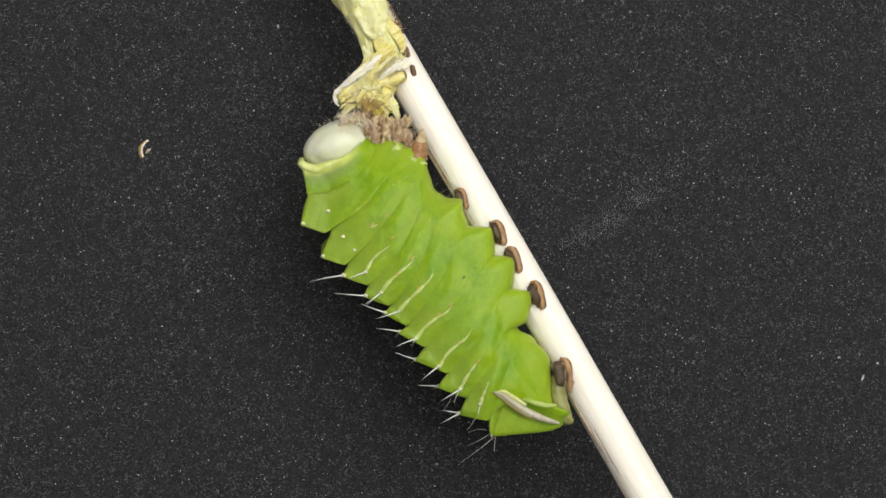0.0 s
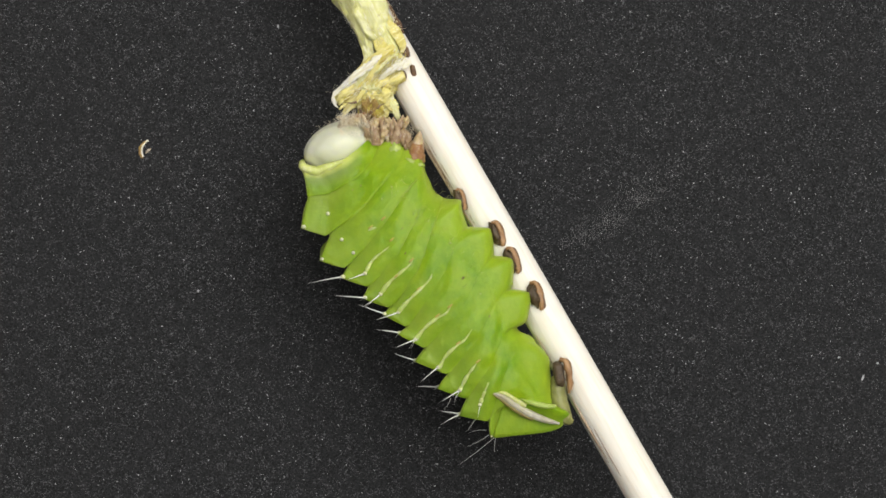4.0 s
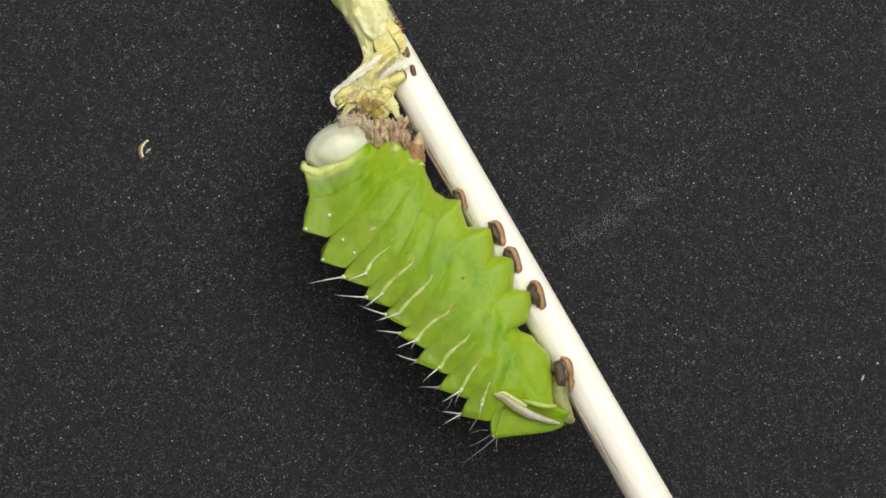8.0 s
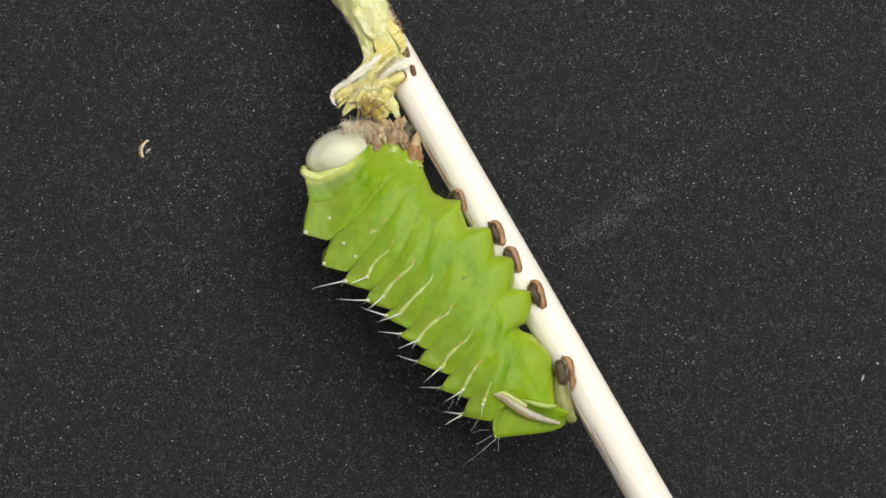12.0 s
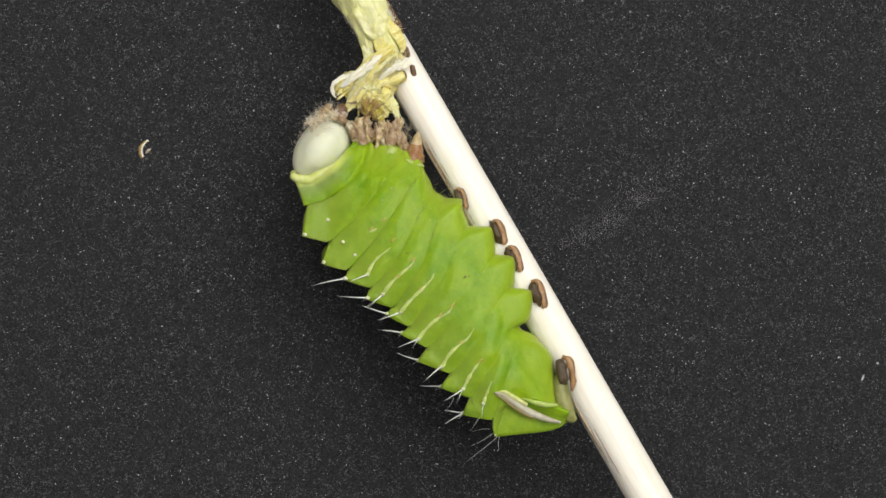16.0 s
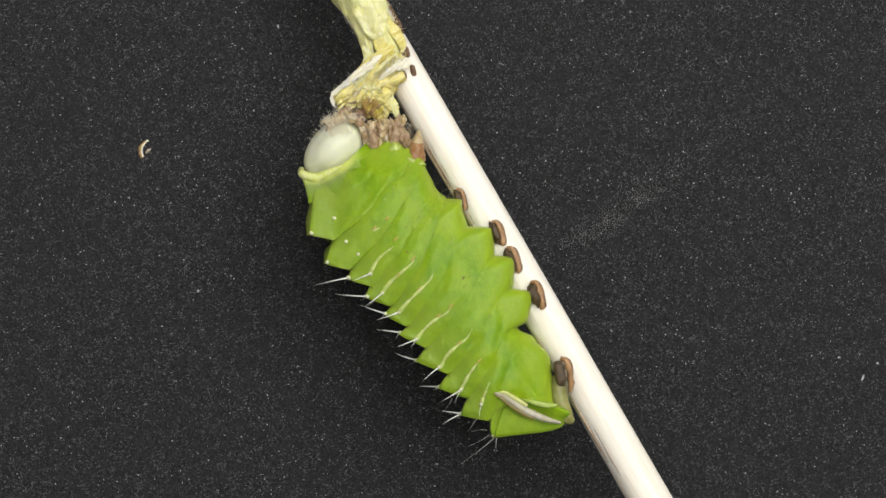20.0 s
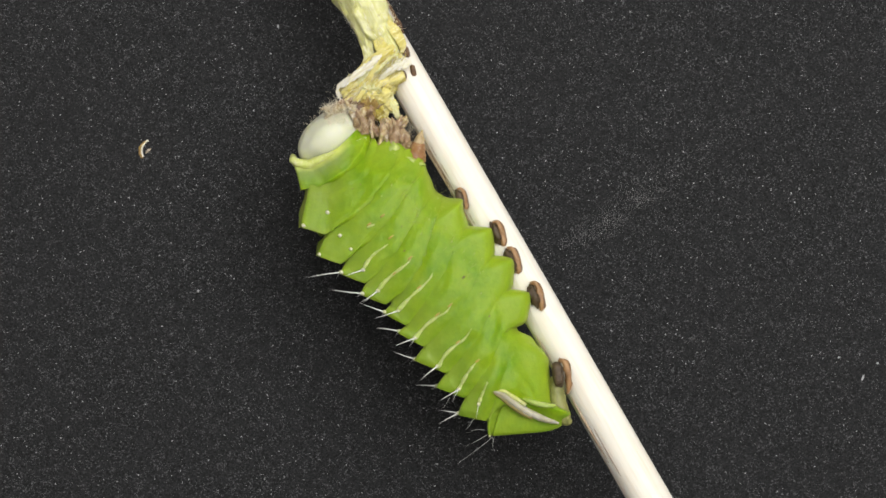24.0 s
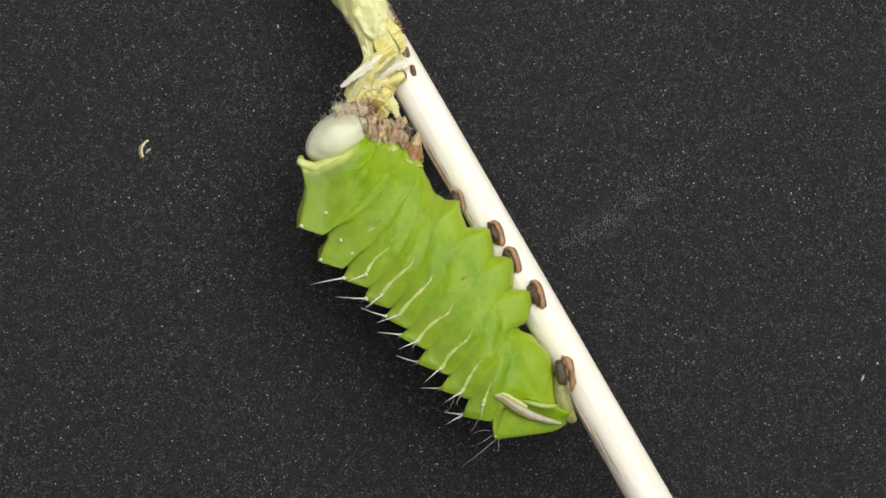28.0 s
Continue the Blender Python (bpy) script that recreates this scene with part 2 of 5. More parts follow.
# ---- the setting
def plain_box(name, lo, hi, material, label):
    x0, y0, z0 = lo
    x1, y1, z1 = hi
    v = [(x, y, z) for x in (x0, x1) for y in (y0, y1) for z in (z0, z1)]
    f = [(0, 1, 3, 2), (4, 6, 7, 5), (0, 4, 5, 1), (2, 3, 7, 6), (0, 2, 6, 4), (1, 5, 7, 3)]
    return tagged(new(name, mesh_of(name, v, f, material, False)), label, name.split("_")[0], kind="structure")


plain_box("floor", (-1.2, -1.2, -0.10), (1.2, 1.2, -0.004), PLASTER, "plain pale floor under the black sheet")
plain_box("ceiling", (-1.2, -1.2, 1.6), (1.2, 1.2, 1.7), PLASTER, "plain white ceiling")
plain_box("wall_north", (-1.2, 1.2, -0.1), (1.2, 1.3, 1.7), PLASTER, "plain white wall behind the sheet")
plain_box("wall_south", (-1.2, -1.3, -0.1), (1.2, -1.2, 1.7), PLASTER, "plain white wall behind the camera")
plain_box("wall_east", (1.2, -1.3, -0.1), (1.3, 1.3, 1.7), PLASTER, "plain white wall")
plain_box("wall_west", (-1.3, -1.3, -0.1), (-1.2, 1.3, 1.7), PLASTER, "plain white wall")


def backdrop():
    """The black sheet: it hangs upright behind the stick and runs forward over the floor in a round cove."""
    yb, r, w = -BACK * 0.001, 0.008, 0.22
    prof = [(yb, 0.34), (yb, 0.2), (yb, 0.1), (yb, 0.05), (yb, r)]
    prof += [(yb - r + r * math.cos(a), r - r * math.sin(a)) for a in (0.3, 0.6, 0.9, 1.2, math.pi / 2)]
    prof += [(yb - 0.05, 0.0), (yb - 0.12, 0.0)]
    rings = [[(x, y, z) for y, z in prof] + [(x, y + 0.0012, z - 0.0012) for y, z in reversed(prof)] for x in (-w, -w / 2, 0, w / 2, w)]
    ob = new("backdrop", mesh_of("backdrop", *lattice(rings), PAPER))
    ob.data.polygons.foreach_set("use_smooth", [False] * len(ob.data.polygons))
    tagged(ob, "matt black flecked paper sheet behind the stick", "backdrop", kind="structure")


backdrop()


def lean(y):
    """Depth of the stick's axis at the height y of the board: its foot stands forward, its head rests on the sheet."""
    return -2.0 + (y - 100) * 5.0 / 775


STICK_X = lambda y: 739.4 + (y - 170) * 0.5755


def stick():
    y0, y1 = 1412.0, -930.0
    foot, head_end = at(STICK_X(y0), y0, lean(y0)), at(STICK_X(y1), y1, lean(y1))
    turn = (head_end - foot).to_track_quat("Z", "Y")
    size = (head_end - foot).length
    rings, sides, steps = [], 48, 120
    for i in range(steps + 1):
        s = i / steps
        r = 0.00246 - 0.00030 * s
        ring = []
        for j in range(sides):
            a = j / sides * math.tau
            k = 1 + 0.018 * noise.noise(Vector((math.cos(a) * 2.2, math.sin(a) * 2.2, s * 9))) + 0.012 * noise.noise(Vector((math.cos(a) * 9, math.sin(a) * 9, s * 60)))
            if i in (0, steps):
                k *= 0.93
            ring.append(Vector((math.cos(a) * r * k, math.sin(a) * r * k, s * size)))
        rings.append(ring)
    rod = thing("stick", foot, "pale peeled wooden stick leaning before a black sheet", "stick")
    ob = new("shaft", mesh_of("shaft", *lattice(rings), WOOD))
    ob.parent = rod
    ob.rotation_mode = "QUATERNION"
    ob.rotation_quaternion = turn
    for x, y, lie, ln, wd in ((716, 89, 62, 14, 7), (731, 125, 78, 11, 5)):
        part("bark_scrap", *blob((x, y, lean(y) + 2.45), lie, (ln, wd, 0.4), 14, 10, 0.8, 0.3, x), BARK, rod, "dark brown bark scrap")
    part("bark_strip", *tube([(676, -10, lean(0) + 0.9, 2), (688, 10, lean(12) + 1.0, 3), (699, 30, lean(32) + 1.1, 3), (706, 45, lean(48) + 1.6, 6), (714, 60, lean(60) + 1.3, 2)], 40, 14, crumple(3, 5, 0.6)), BARK, rod, "ragged brown bark strip")
    # raised and split grain, with a dark strip for the shaded gap: where it starts, how far off the axis, length, width
    for y, off, ln, wd, stuff in ((236, -38, 112, 2.4, GRAIN), (262, -35, 70, 1.0, BARK), (248, -33, 96, 1.2, GRAIN), (256, -28, 60, 0.9, GRAIN), (300, -31, 60, 1.0, WOOD), (360, -35, 48, 1.5, GRAIN), (372, -29, 36, 0.8, GRAIN),
                                  (588, -34, 60, 1.4, GRAIN), (640, -30, 40, 0.8, WOOD), (700, -35, 120, 2.6, GRAIN), (716, -27, 150, 1.2, GRAIN), (745, -31, 120, 1.4, WOOD), (780, -18, 90, 0.7, GRAIN), (560, 10, 120, 0.6, GRAIN), (330, 14, 90, 0.5, GRAIN), (650, -6, 140, 0.6, GRAIN)):
        k = math.sqrt(max(1 - (off / 41.5) ** 2, 0.0)) * 2.34
        pts = [(STICK_X(y + q * ln) + off + 0.6 * math.sin(7 * q + y), y + q * ln, lean(y + q * ln) + k + 0.02 * math.sin(9 * q), wd * (0.3 + math.sin(math.pi * q))) for q in (0, 0.25, 0.5, 0.75, 1)]
        part("splinter_or_gap_shade", *tube(pts, 16, 6), stuff, rod, "raised tan grain" if stuff is GRAIN else "")


stick()


def on_board(place):
    """Board coordinates of a place in the room."""
    d = -place.y * 1000
    k = (FAR - d * 0.001) / FAR
    return place.x / UNIT / k + 784, 441 - (place.z - MID.z) / UNIT / k, d


# ---- the caterpillar
bug = thing("caterpillar", at(905, 500, lean(500)), "plump bright green caterpillar with pale oblique stripes, feeding under a stick", "caterpillar")
PARTS = {}

# hind margin of each ring of the body: belly, flank, lower edge beside the back, back wart; half depth in mm
RINGS = [
    ("front", (654, 249), (611, 285), (562, 304), (537, 296), 3.9),
    ("t1", (670, 274), (632, 317), (584, 346), (547, 350), 4.6),
    ("t2", (716, 288), (650, 358), (582, 420), (538, 407), 5.4),
    ("t3", (757, 316), (684, 390), (613, 474), (568, 461), 5.8),
    ("a1", (768, 338), (706, 447), (652, 508), (606, 493), 6.1),
    ("a2", (788, 352), (742, 474), (691, 544), (645, 528), 6.3),
    ("a3", (828, 402), (776, 502), (720, 580), (680, 559), 6.4),
    ("a4", (873, 452), (813, 553), (752, 617), (706, 593), 6.4),
    ("a5", (904, 512), (848, 598), (792, 663), (736, 641), 6.3),
    ("a6", (916, 580), (870, 646), (826, 706), (776, 688), 6.1),
    ("a7", (951, 607), (892, 672), (866, 746), (816, 736), 5.7),
    ("a8", (984, 714), (926, 706), (888, 724), (872, 776), 4.7),
]
KNOTS = (0.0, 0.5, 0.8, 1.0)


def smooth(v):
    v = min(max(v, 0.0), 1.0)
    return v * v * (3 - 2 * v)


@functools.lru_cache(None)
def margin(i, s):
    """A place on a ring's hind margin, s from 0 at the belly to 1 at the back; it passes the flank at 0.5 and the lower edge at 0.8."""
    ring = RINGS[i]
    x = y = 0.0
    for k, place in zip(KNOTS, ring[1:5]):
        f = 1.0
        for m in KNOTS:
            if m != k:
                f *= (s - m) / (k - m)
        x, y = x + f * place[0], y + f * place[1]
    n = 0 if s < 0.5 else 1 if s < 0.8 else 2
    f = (s - KNOTS[n]) / (KNOTS[n + 1] - KNOTS[n])
    p, q = ring[n + 1], ring[n + 2]
    # nearly straight edges between the corners, rounder on the belly side
    round_ = 0.5 * (1 - smooth((s - 0.3) / 0.4)) + 0.1
    return round_ * x + (1 - round_) * (p[0] + (q[0] - p[0]) * f), round_ * y + (1 - round_) * (p[1] + (q[1] - p[1]) * f)


def ring_point(ring, s):
    n = 0 if s < 0.5 else 1 if s < 0.8 else 2
    f = (s - KNOTS[n]) / (KNOTS[n + 1] - KNOTS[n])
    return np.array(ring[n + 1], float) * (1 - f) + np.array(ring[n + 2], float) * f


def span(i, k, s):
    """A place between the hind margins of the rings before and at i, on a smooth line through the neighbouring margins; with the half depth."""
    m = i - 1 + k
    last = len(RINGS) - 1
    n = min(max(int(math.floor(m)), 0), last - 1)
    f = m - n
    q = []
    for h in (n - 1, n, n + 1, n + 2):
        g = min(max(h, 0), last)
        v = (*margin(g, s), RINGS[g][5])
        if h < 0:
            o = (*margin(1, s), RINGS[1][5])
            v = tuple(2 * c - e for c, e in zip(v, o))
        if h > last:
            o = (*margin(last - 1, s), RINGS[last - 1][5])
            v = tuple(2 * c - e for c, e in zip(v, o))
        q.append(v)
    return tuple(0.5 * (2 * b + (c - a) * f + (2 * a - 5 * b + 4 * c - d) * f * f + (3 * b - a - 3 * c + d) * f ** 3) for a, b, c, d in zip(*q))


# soft legs that stand out of a ring's lower flanks like scales: reach, its direction on the board, and the outline from front to hind margin
LOBES = {"a3": (27, (0.99, -0.12), (0, 0.04, 0.1, 0.25, 0.5, 1.0), (0, 0.75, 1.0, 0.8, 0.48, 0)),
         "a4": (37, (1.0, -0.06), (0, 0.04, 0.1, 0.25, 0.5, 0.85, 1.0), (0, 0.75, 1.0, 0.88, 0.62, 0.25, 0.05)),
         "a5": (32, (1.0, -0.03), (0, 0.04, 0.1, 0.25, 0.5, 0.85, 1.0), (0, 0.75, 1.0, 0.9, 0.66, 0.3, 0.08)),
         "a6": (34, (1.0, -0.02), (0, 0.03, 0.08, 0.3, 0.55, 0.8, 0.92, 1.0), (0, 0.7, 1.0, 1.0, 0.9, 0.7, 0.4, 0)),
         "a8": (15, (0.97, -0.26), (0, 0.2, 0.35, 0.6, 0.85, 1.0), (0, 0.75, 1.0, 0.6, 0.15, 0))}
# the hips of the walking legs, a lumpy swelling along the first three rings: ring and reach
HIPS = ((0.0, 0.3, 0.6, 0.8, 1.0, 1.15, 1.4, 1.7, 1.85, 2.0, 2.15, 2.4, 2.7, 2.85, 3.0, 3.2), (0, 12, 26, 26, 20, 26, 34, 34, 28, 22, 26, 30, 26, 14, 4, 0))


def girth(a):
    """How far the skin stands out sideways at the angle a, as a share of the half depth."""
    off = abs(math.atan2(math.sin(a), math.cos(a)))
    full = math.sin(off) ** 0.82 if off > 1.05 else 0.89 - 0.07 * min((1.05 - off) / 0.55, 1.0) ** 1.5
    return full * min(off / 0.5, 1.0)


def surface(i, u, a, swell=True):
    """A place on the skin of ring i: u from its front to its hind margin, a the angle round the body from the back."""
    w = math.cos(a)
    s = min(max((1 + w) / 2 * (1 + 0.065 * smooth(w)), 0.0), 1.0)
    back = smooth((s - 0.6) / 0.2)
    k = min(max(u, -0.95), 1.0 + max(u - 1, 0) * (1 - back))
    mx, my, half = span(i, k, 0.5)
    x, y, half = span(i, k, s)
    thick = 1.0
    if i >= 2:
        # over the back each ring comes out from under the one before it and flares to its own hind edge
        hx, hy = margin(i, s)
        fx, fy = margin(i - 1, s if i == 2 else min(s, 0.8))
        tuck = 0.5 if i == 2 else 2.5
        fx, fy = fx + 0.87 * tuck, fy - 0.5 * tuck
        g = min(max(u, 0.0), 1.0)
        bulge = (3.0 if s < 0.85 else 1.5) * math.sin(math.pi * g)
        px, py = fx + (hx - fx) * g - 0.87 * bulge, fy + (hy - fy) * g + 0.5 * bulge
        if u < 0:
            px, py = px + u * 22 - 14 * u * 0.87, py + u * 38 + 14 * u * 0.5
        if u > 1:
            e = min(u - 1, 0.3)
            px, py = px + 20 * e, py - 10 * e
        x, y = x + (px - x) * back, y + (py - y) * back
        thick = 1 - back * 0.035 * (1 - g) ** 1.5
    grow = 1.0
    if u < 0:
        grow = 1 + (0.14 + 0.06 * back) * u
    if i in (1, 11):
        if u > 1:
            grow = 1 - (0.6 if i == 1 else 2.5) * (u - 1) ** 1.2
    elif 2 <= i <= 5:
        # the hind edge of the first rings stands proud over the back; elsewhere the skin slides smoothly on the next ring
        proud = (0.016 if i == 2 else 0.011 if i == 3 else 0.0) * smooth((w + 0.15) / 0.5)
        if u > 0.4:
            grow *= 1 + (0.003 + proud) * smooth((u - 0.4) / 0.6) - max(u - 1, 0.0) * (0.043 + 1.2 * proud) - (max(u - 1.02, 0) ** 1.2 * 0.25 if proud > 0.004 else 0.0)
    x, y = mx + (x - mx) * grow, my + (y - my) * grow
    # the flank carries on to the row of back warts; the back between the two rows is flat
    full = girth(a)
    depth = half * thick * grow * math.copysign(full, math.sin(a))
    if i >= 3:
        # each ring swells softly between its two margins
        depth += 0.3 * math.sin(math.pi * min(max(u, 0.0), 1.0)) * smooth((s - 0.2) / 0.3) * math.copysign(min(full * 2, 1.0), math.sin(a))
    name = RINGS[i][0]
    along = i - 1 + k
    belly = math.acos(max(-1, min(1, w)))
    if along < 3.2:
        reach, rise = float(np.interp(along, *HIPS)), min(max((belly - 2.1) / 0.6, 0.0), 1.0)
        b = reach * rise ** 3 * (4 - 3 * rise) * min(max((math.pi - belly) / 0.4, 0.0), 1.0)
        x, y = x + 0.14 * b, y - 0.99 * b
    elif name in LOBES and 0 <= u <= 1:
        reach, way, us, rs = LOBES[name]
        b = float(np.interp(u, us, rs)) * smooth((belly - 2.1) / 0.5) * smooth((math.pi - belly) / 0.3)
        x, y = x + reach * b * way[0], y + reach * b * way[1]
        depth += 0.4 * b * math.copysign(1, math.sin(a))
    if i in (2, 3) and a > math.pi:
        # on the far side the back wart sits further forward
        e = (26 if i == 2 else 20) * smooth(-math.sin(a) / 0.45) * smooth((s - 0.8) / 0.15) * smooth(u)
        x, y = x + 0.1 * e, y - 0.98 * e
    d = lean(my) + 0.6 + depth
    if swell:
        q = Vector((x * 0.03, y * 0.03, d * 0.5))
        n = 0.9 * noise.noise(q) + 0.6 * noise.noise(q * 2.3) + 0.4 * noise.noise(q * 5)
        # loose creased skin behind the head
        loose = min(max(4.6 - along, 0.0), 1.0)
        n += loose * (0.5 * noise.noise(q * 3.1 + Vector((5, 2, 1))) + 0.3 * noise.noise(q * 7.3))
        d += 0.17 * n * math.sin(a)
        x, y = x - 0.87 * n * 0.9 * abs(w), y + 0.49 * n * 0.9 * abs(w)
    return at(x, y, d), w


def find(i, x, y):
    """The steps u and a of ring i at which its near side shows at the place x, y of the board."""
    best, ua, du, da = 1e9, (0.5, 1.0), 0.12, 0.12
    todo = [(-0.1 + 0.1 * m, 0.04 + 0.13 * n) for m in range(12) for n in range(20)]
    for level in range(4):
        for u, a in todo:
            bx, by, _ = on_board(surface(i, u, a)[0])
            off = (bx - x) ** 2 + (by - y) ** 2
            off -= 0.6 * a
            if off < best:
                best, ua = off, (u, a)
        du, da = du * 0.42, da * 0.42
        todo = [(ua[0] + du * m, ua[1] + da * n) for m in (-2, -1, 0, 1, 2) for n in (-2, -1, 0, 1, 2)]
        todo = [(min(u, 1.0), max(a, 0.02)) for u, a in todo]
    return ua


def body_part(name, members, us, label, pivot, material):
    """One piece of the body: the rings in members, each at the steps us from front to hind margin."""
    rings, fore, dors = [], [], []
    sides = 96
    for i in members:
        for u in us[i]:
            ring = []
            for j in range(sides):
                p, w = surface(i, u, j / sides * math.tau)
                ring.append(p)
                fore.append(1 - min(max(u, 0), 1))
                dors.append(w)
            rings.append(ring)
    ob = part(name, *lattice(rings), material, bug, label, pivot)
    for key, values in (("fore", fore), ("dorsal", dors)):
        ob.data.attributes.new(key, "FLOAT", "POINT").data.foreach_set("value", values)
    return ob


def body():
    tongue, hem = [-0.95, -0.7, -0.45, -0.2, -0.08], [1.03, 1.06, 1.1, 1.15, 1.22, 1.32, 1.42]
    skin = [0.0, 0.02, 0.05, 0.09, 0.14, 0.2, 0.27, 0.35, 0.43, 0.52, 0.61, 0.69, 0.76, 0.82, 0.87, 0.91, 0.94, 0.97, 0.985, 1.0]
    hinge = {2: (716, 288), 3: (759, 320), 4: (772, 353), 5: (792, 376)}
    for i in range(1, 6):
        name = RINGS[i][0]
        front = [] if i == 1 else [u for u in tongue if i > 2 or u > -0.75]
        pivot = at(537, 296, lean(296)) if i == 1 else at(*hinge[i], lean(hinge[i][1]))
        label = "grey-green first ring with a yellow front rim" if i == 1 else ""
        PARTS[name] = body_part("body_segment", [i], {i: front + skin + hem}, label, pivot, FIRST_SKIN if i == 1 else SKIN)
    # the hind rings hardly shift against one another: one skin
    steps = {i: [0.03] + skin[2:] for i in range(6, 12)}
    steps[6] = tongue + skin
    steps[11] = steps[11] + [1.04, 1.10]
    hind = body_part("hind_body", range(6, 12), steps, "notched hind body with squared belly legs", at(860, 466, lean(466)), SKIN)
    for i in range(6, 12):
        PARTS[RINGS[i][0]] = hind


body()


def strand(place, ways, length, thick, bend=0.0, steps=6):
    """One fine tapered hair from a place, in board units."""
    x, y, d = on_board(place)
    wx, wy, wd = ways
    pts = []
    for k in range(4):
        s = k / 3
        pts.append((x + wx * length * s - wy * bend * s * s, y + wy * length * s + wx * bend * s * s, d + wd * s, thick * (1 - 0.92 * s)))
    return tube(pts, steps, 5)


# warts, by ring: place on the board and size; the first one is the back wart
WARTS = {2: ((541, 405, 4.6), (583, 381, 4.4)), 3: ((571, 459, 4.4), (606, 424, 4.6), (627, 447, 4.0)),
         4: ((608, 490, 4.8), (647, 484, 4.4)), 5: ((648, 526, 4.6), (675, 520, 4.2)), 6: ((682, 557, 4.2), (706, 554, 4.0)),
         7: ((709, 591, 4.4), (737, 602, 4.4)), 8: ((739, 640, 4.4), (777, 651, 4.2)), 9: ((779, 687, 4.4), (816, 691, 4.2)),
         10: ((819, 734, 4.6), (852, 717, 4.0)), 11: ((874, 773, 2.4),)}
# oblique stripes from the side wart up the flank
STRIPES = {4: ((647, 484), (656, 466), (668, 453), (690, 437)), 5: ((675, 520), (690, 500), (708, 484), (728, 466), (731, 458)),
           6: ((706, 554), (724, 533), (745, 513), (760, 497), (765, 486)), 7: ((737, 602), (752, 583), (772, 566), (790, 555), (799, 542)),
           8: ((777, 651), (791, 631), (808, 614), (824, 602), (836, 583)), 9: ((816, 691), (827, 669), (838, 653), (850, 637)),
           10: ((852, 717), (858, 700), (867, 677))}
# breathing spots on the flank
SPOTS = {3: ((657, 402), (680, 386)), 4: ((694, 424),), 5: ((704, 487), (730, 459)), 6: ((742, 512),), 7: ((775, 560), (798, 542)), 8: ((812, 608),), 9: ((848, 640),)}
# bristles of the back wart and of the side wart: way on the board and length
BACK_HAIR = {4: ((-0.99, 0.14, 64),), 5: ((-1.0, -0.04, 56),), 6: ((-0.96, -0.27, 46),), 7: ((-0.98, -0.18, 44),), 8: ((-0.97, -0.22, 42),),
             9: ((-1.0, -0.05, 38),), 10: ((-0.98, -0.16, 35), (-0.9, 0.44, 38))}
SIDE_HAIR = {4: ((-0.94, 0.33, 36),), 5: ((-0.75, 0.66, 38),), 6: ((-0.93, 0.37, 44),), 7: ((-0.93, 0.36, 38), (-0.6, 0.8, 20)), 8: ((-0.79, 0.61, 38),),
             9: ((-0.84, 0.54, 40), (-0.5, 0.86, 26)), 10: ((-0.2, 0.98, 24),)}


def warts(i):
    """The ivory warts of a ring with their bristles, its oblique stripe and its breathing spots."""
    ob = PARTS[RINGS[i][0]]
    rnd = random.Random(i)
    for n, (wx, wy, size) in enumerate(WARTS[i]):
        u, a = find(i, wx, wy)
        for far in (1, -1):
            p, _ = surface(i, u, a if far > 0 else math.tau - a)
            x, y, d = on_board(p)
            lump = joined([blob((x, y, d + 0.05 * far), 30, (size * 0.85, size * 0.75, size / 17), 12, 8, 1.0, 0.25, i),
                           blob((x - 0.25 * size, y + 0.2 * size, d + 0.16 * far), 20, (size * 0.4, size * 0.36, size / 26), 8, 6, 1.0, 0.2, i + 5)])
            part("wart", *lump, SPOT, ob)
            for wx2, wy2, long in (BACK_HAIR if n == 0 else SIDE_HAIR).get(i, ()):
                if far < 0 and n == 0:
                    wx2, wy2, long = -0.6, 0.5, 16
                hair = strand(p, (wx2, wy2, 0.8 * far), long * rnd.uniform(0.94, 1.06), 1.45 if long > 30 else 0.65, rnd.uniform(-4, 4), 8)
                part("bristle", *hair, BRISTLE, ob)
    if i in STRIPES:
        line = spline([find(i, *q) for q in STRIPES[i]], 18)
        for far in (1, -1):
            pts = []
            for k, (u, a) in enumerate(line):
                s = k / 17
                p, _ = surface(i, u, a * far)
                x, y, d = on_board(p)
                wide = (3.1 - 2.1 * s) * (1 + 0.22 * math.sin(s * 17 + i) + 0.12 * math.sin(s * 41 + 2 * i))
                pts.append((x, y, d - 0.06 * far, max(wide * 1.25, 0.6)))
            part("stripe", *tube(pts, 30, 8), STRIPE, ob, "cream oblique stripe")
    for n, q in enumerate(SPOTS.get(i, ())):
        u, a = find(i, *q)
        for far in (1, -1):
            x, y, d = on_board(surface(i, u, a * far)[0])
            part("spiracle", *blob((x, y, d + 0.05 * far), -40, (5.5, 1.7, 0.08), 10, 8, 1, 0.3, i), ORANGE, ob, "small orange breathing spot")
            if i == 3 and n == 0:
                part("spiracle_rim", *blob((x + 3, y + 3, d + 0.05 * far), -22, (9, 2.2, 0.08), 10, 8, 1, 0.3, i), STRIPE, ob, "cream streak beside the breathing spot")


for i in range(2, len(RINGS)):
    warts(i)


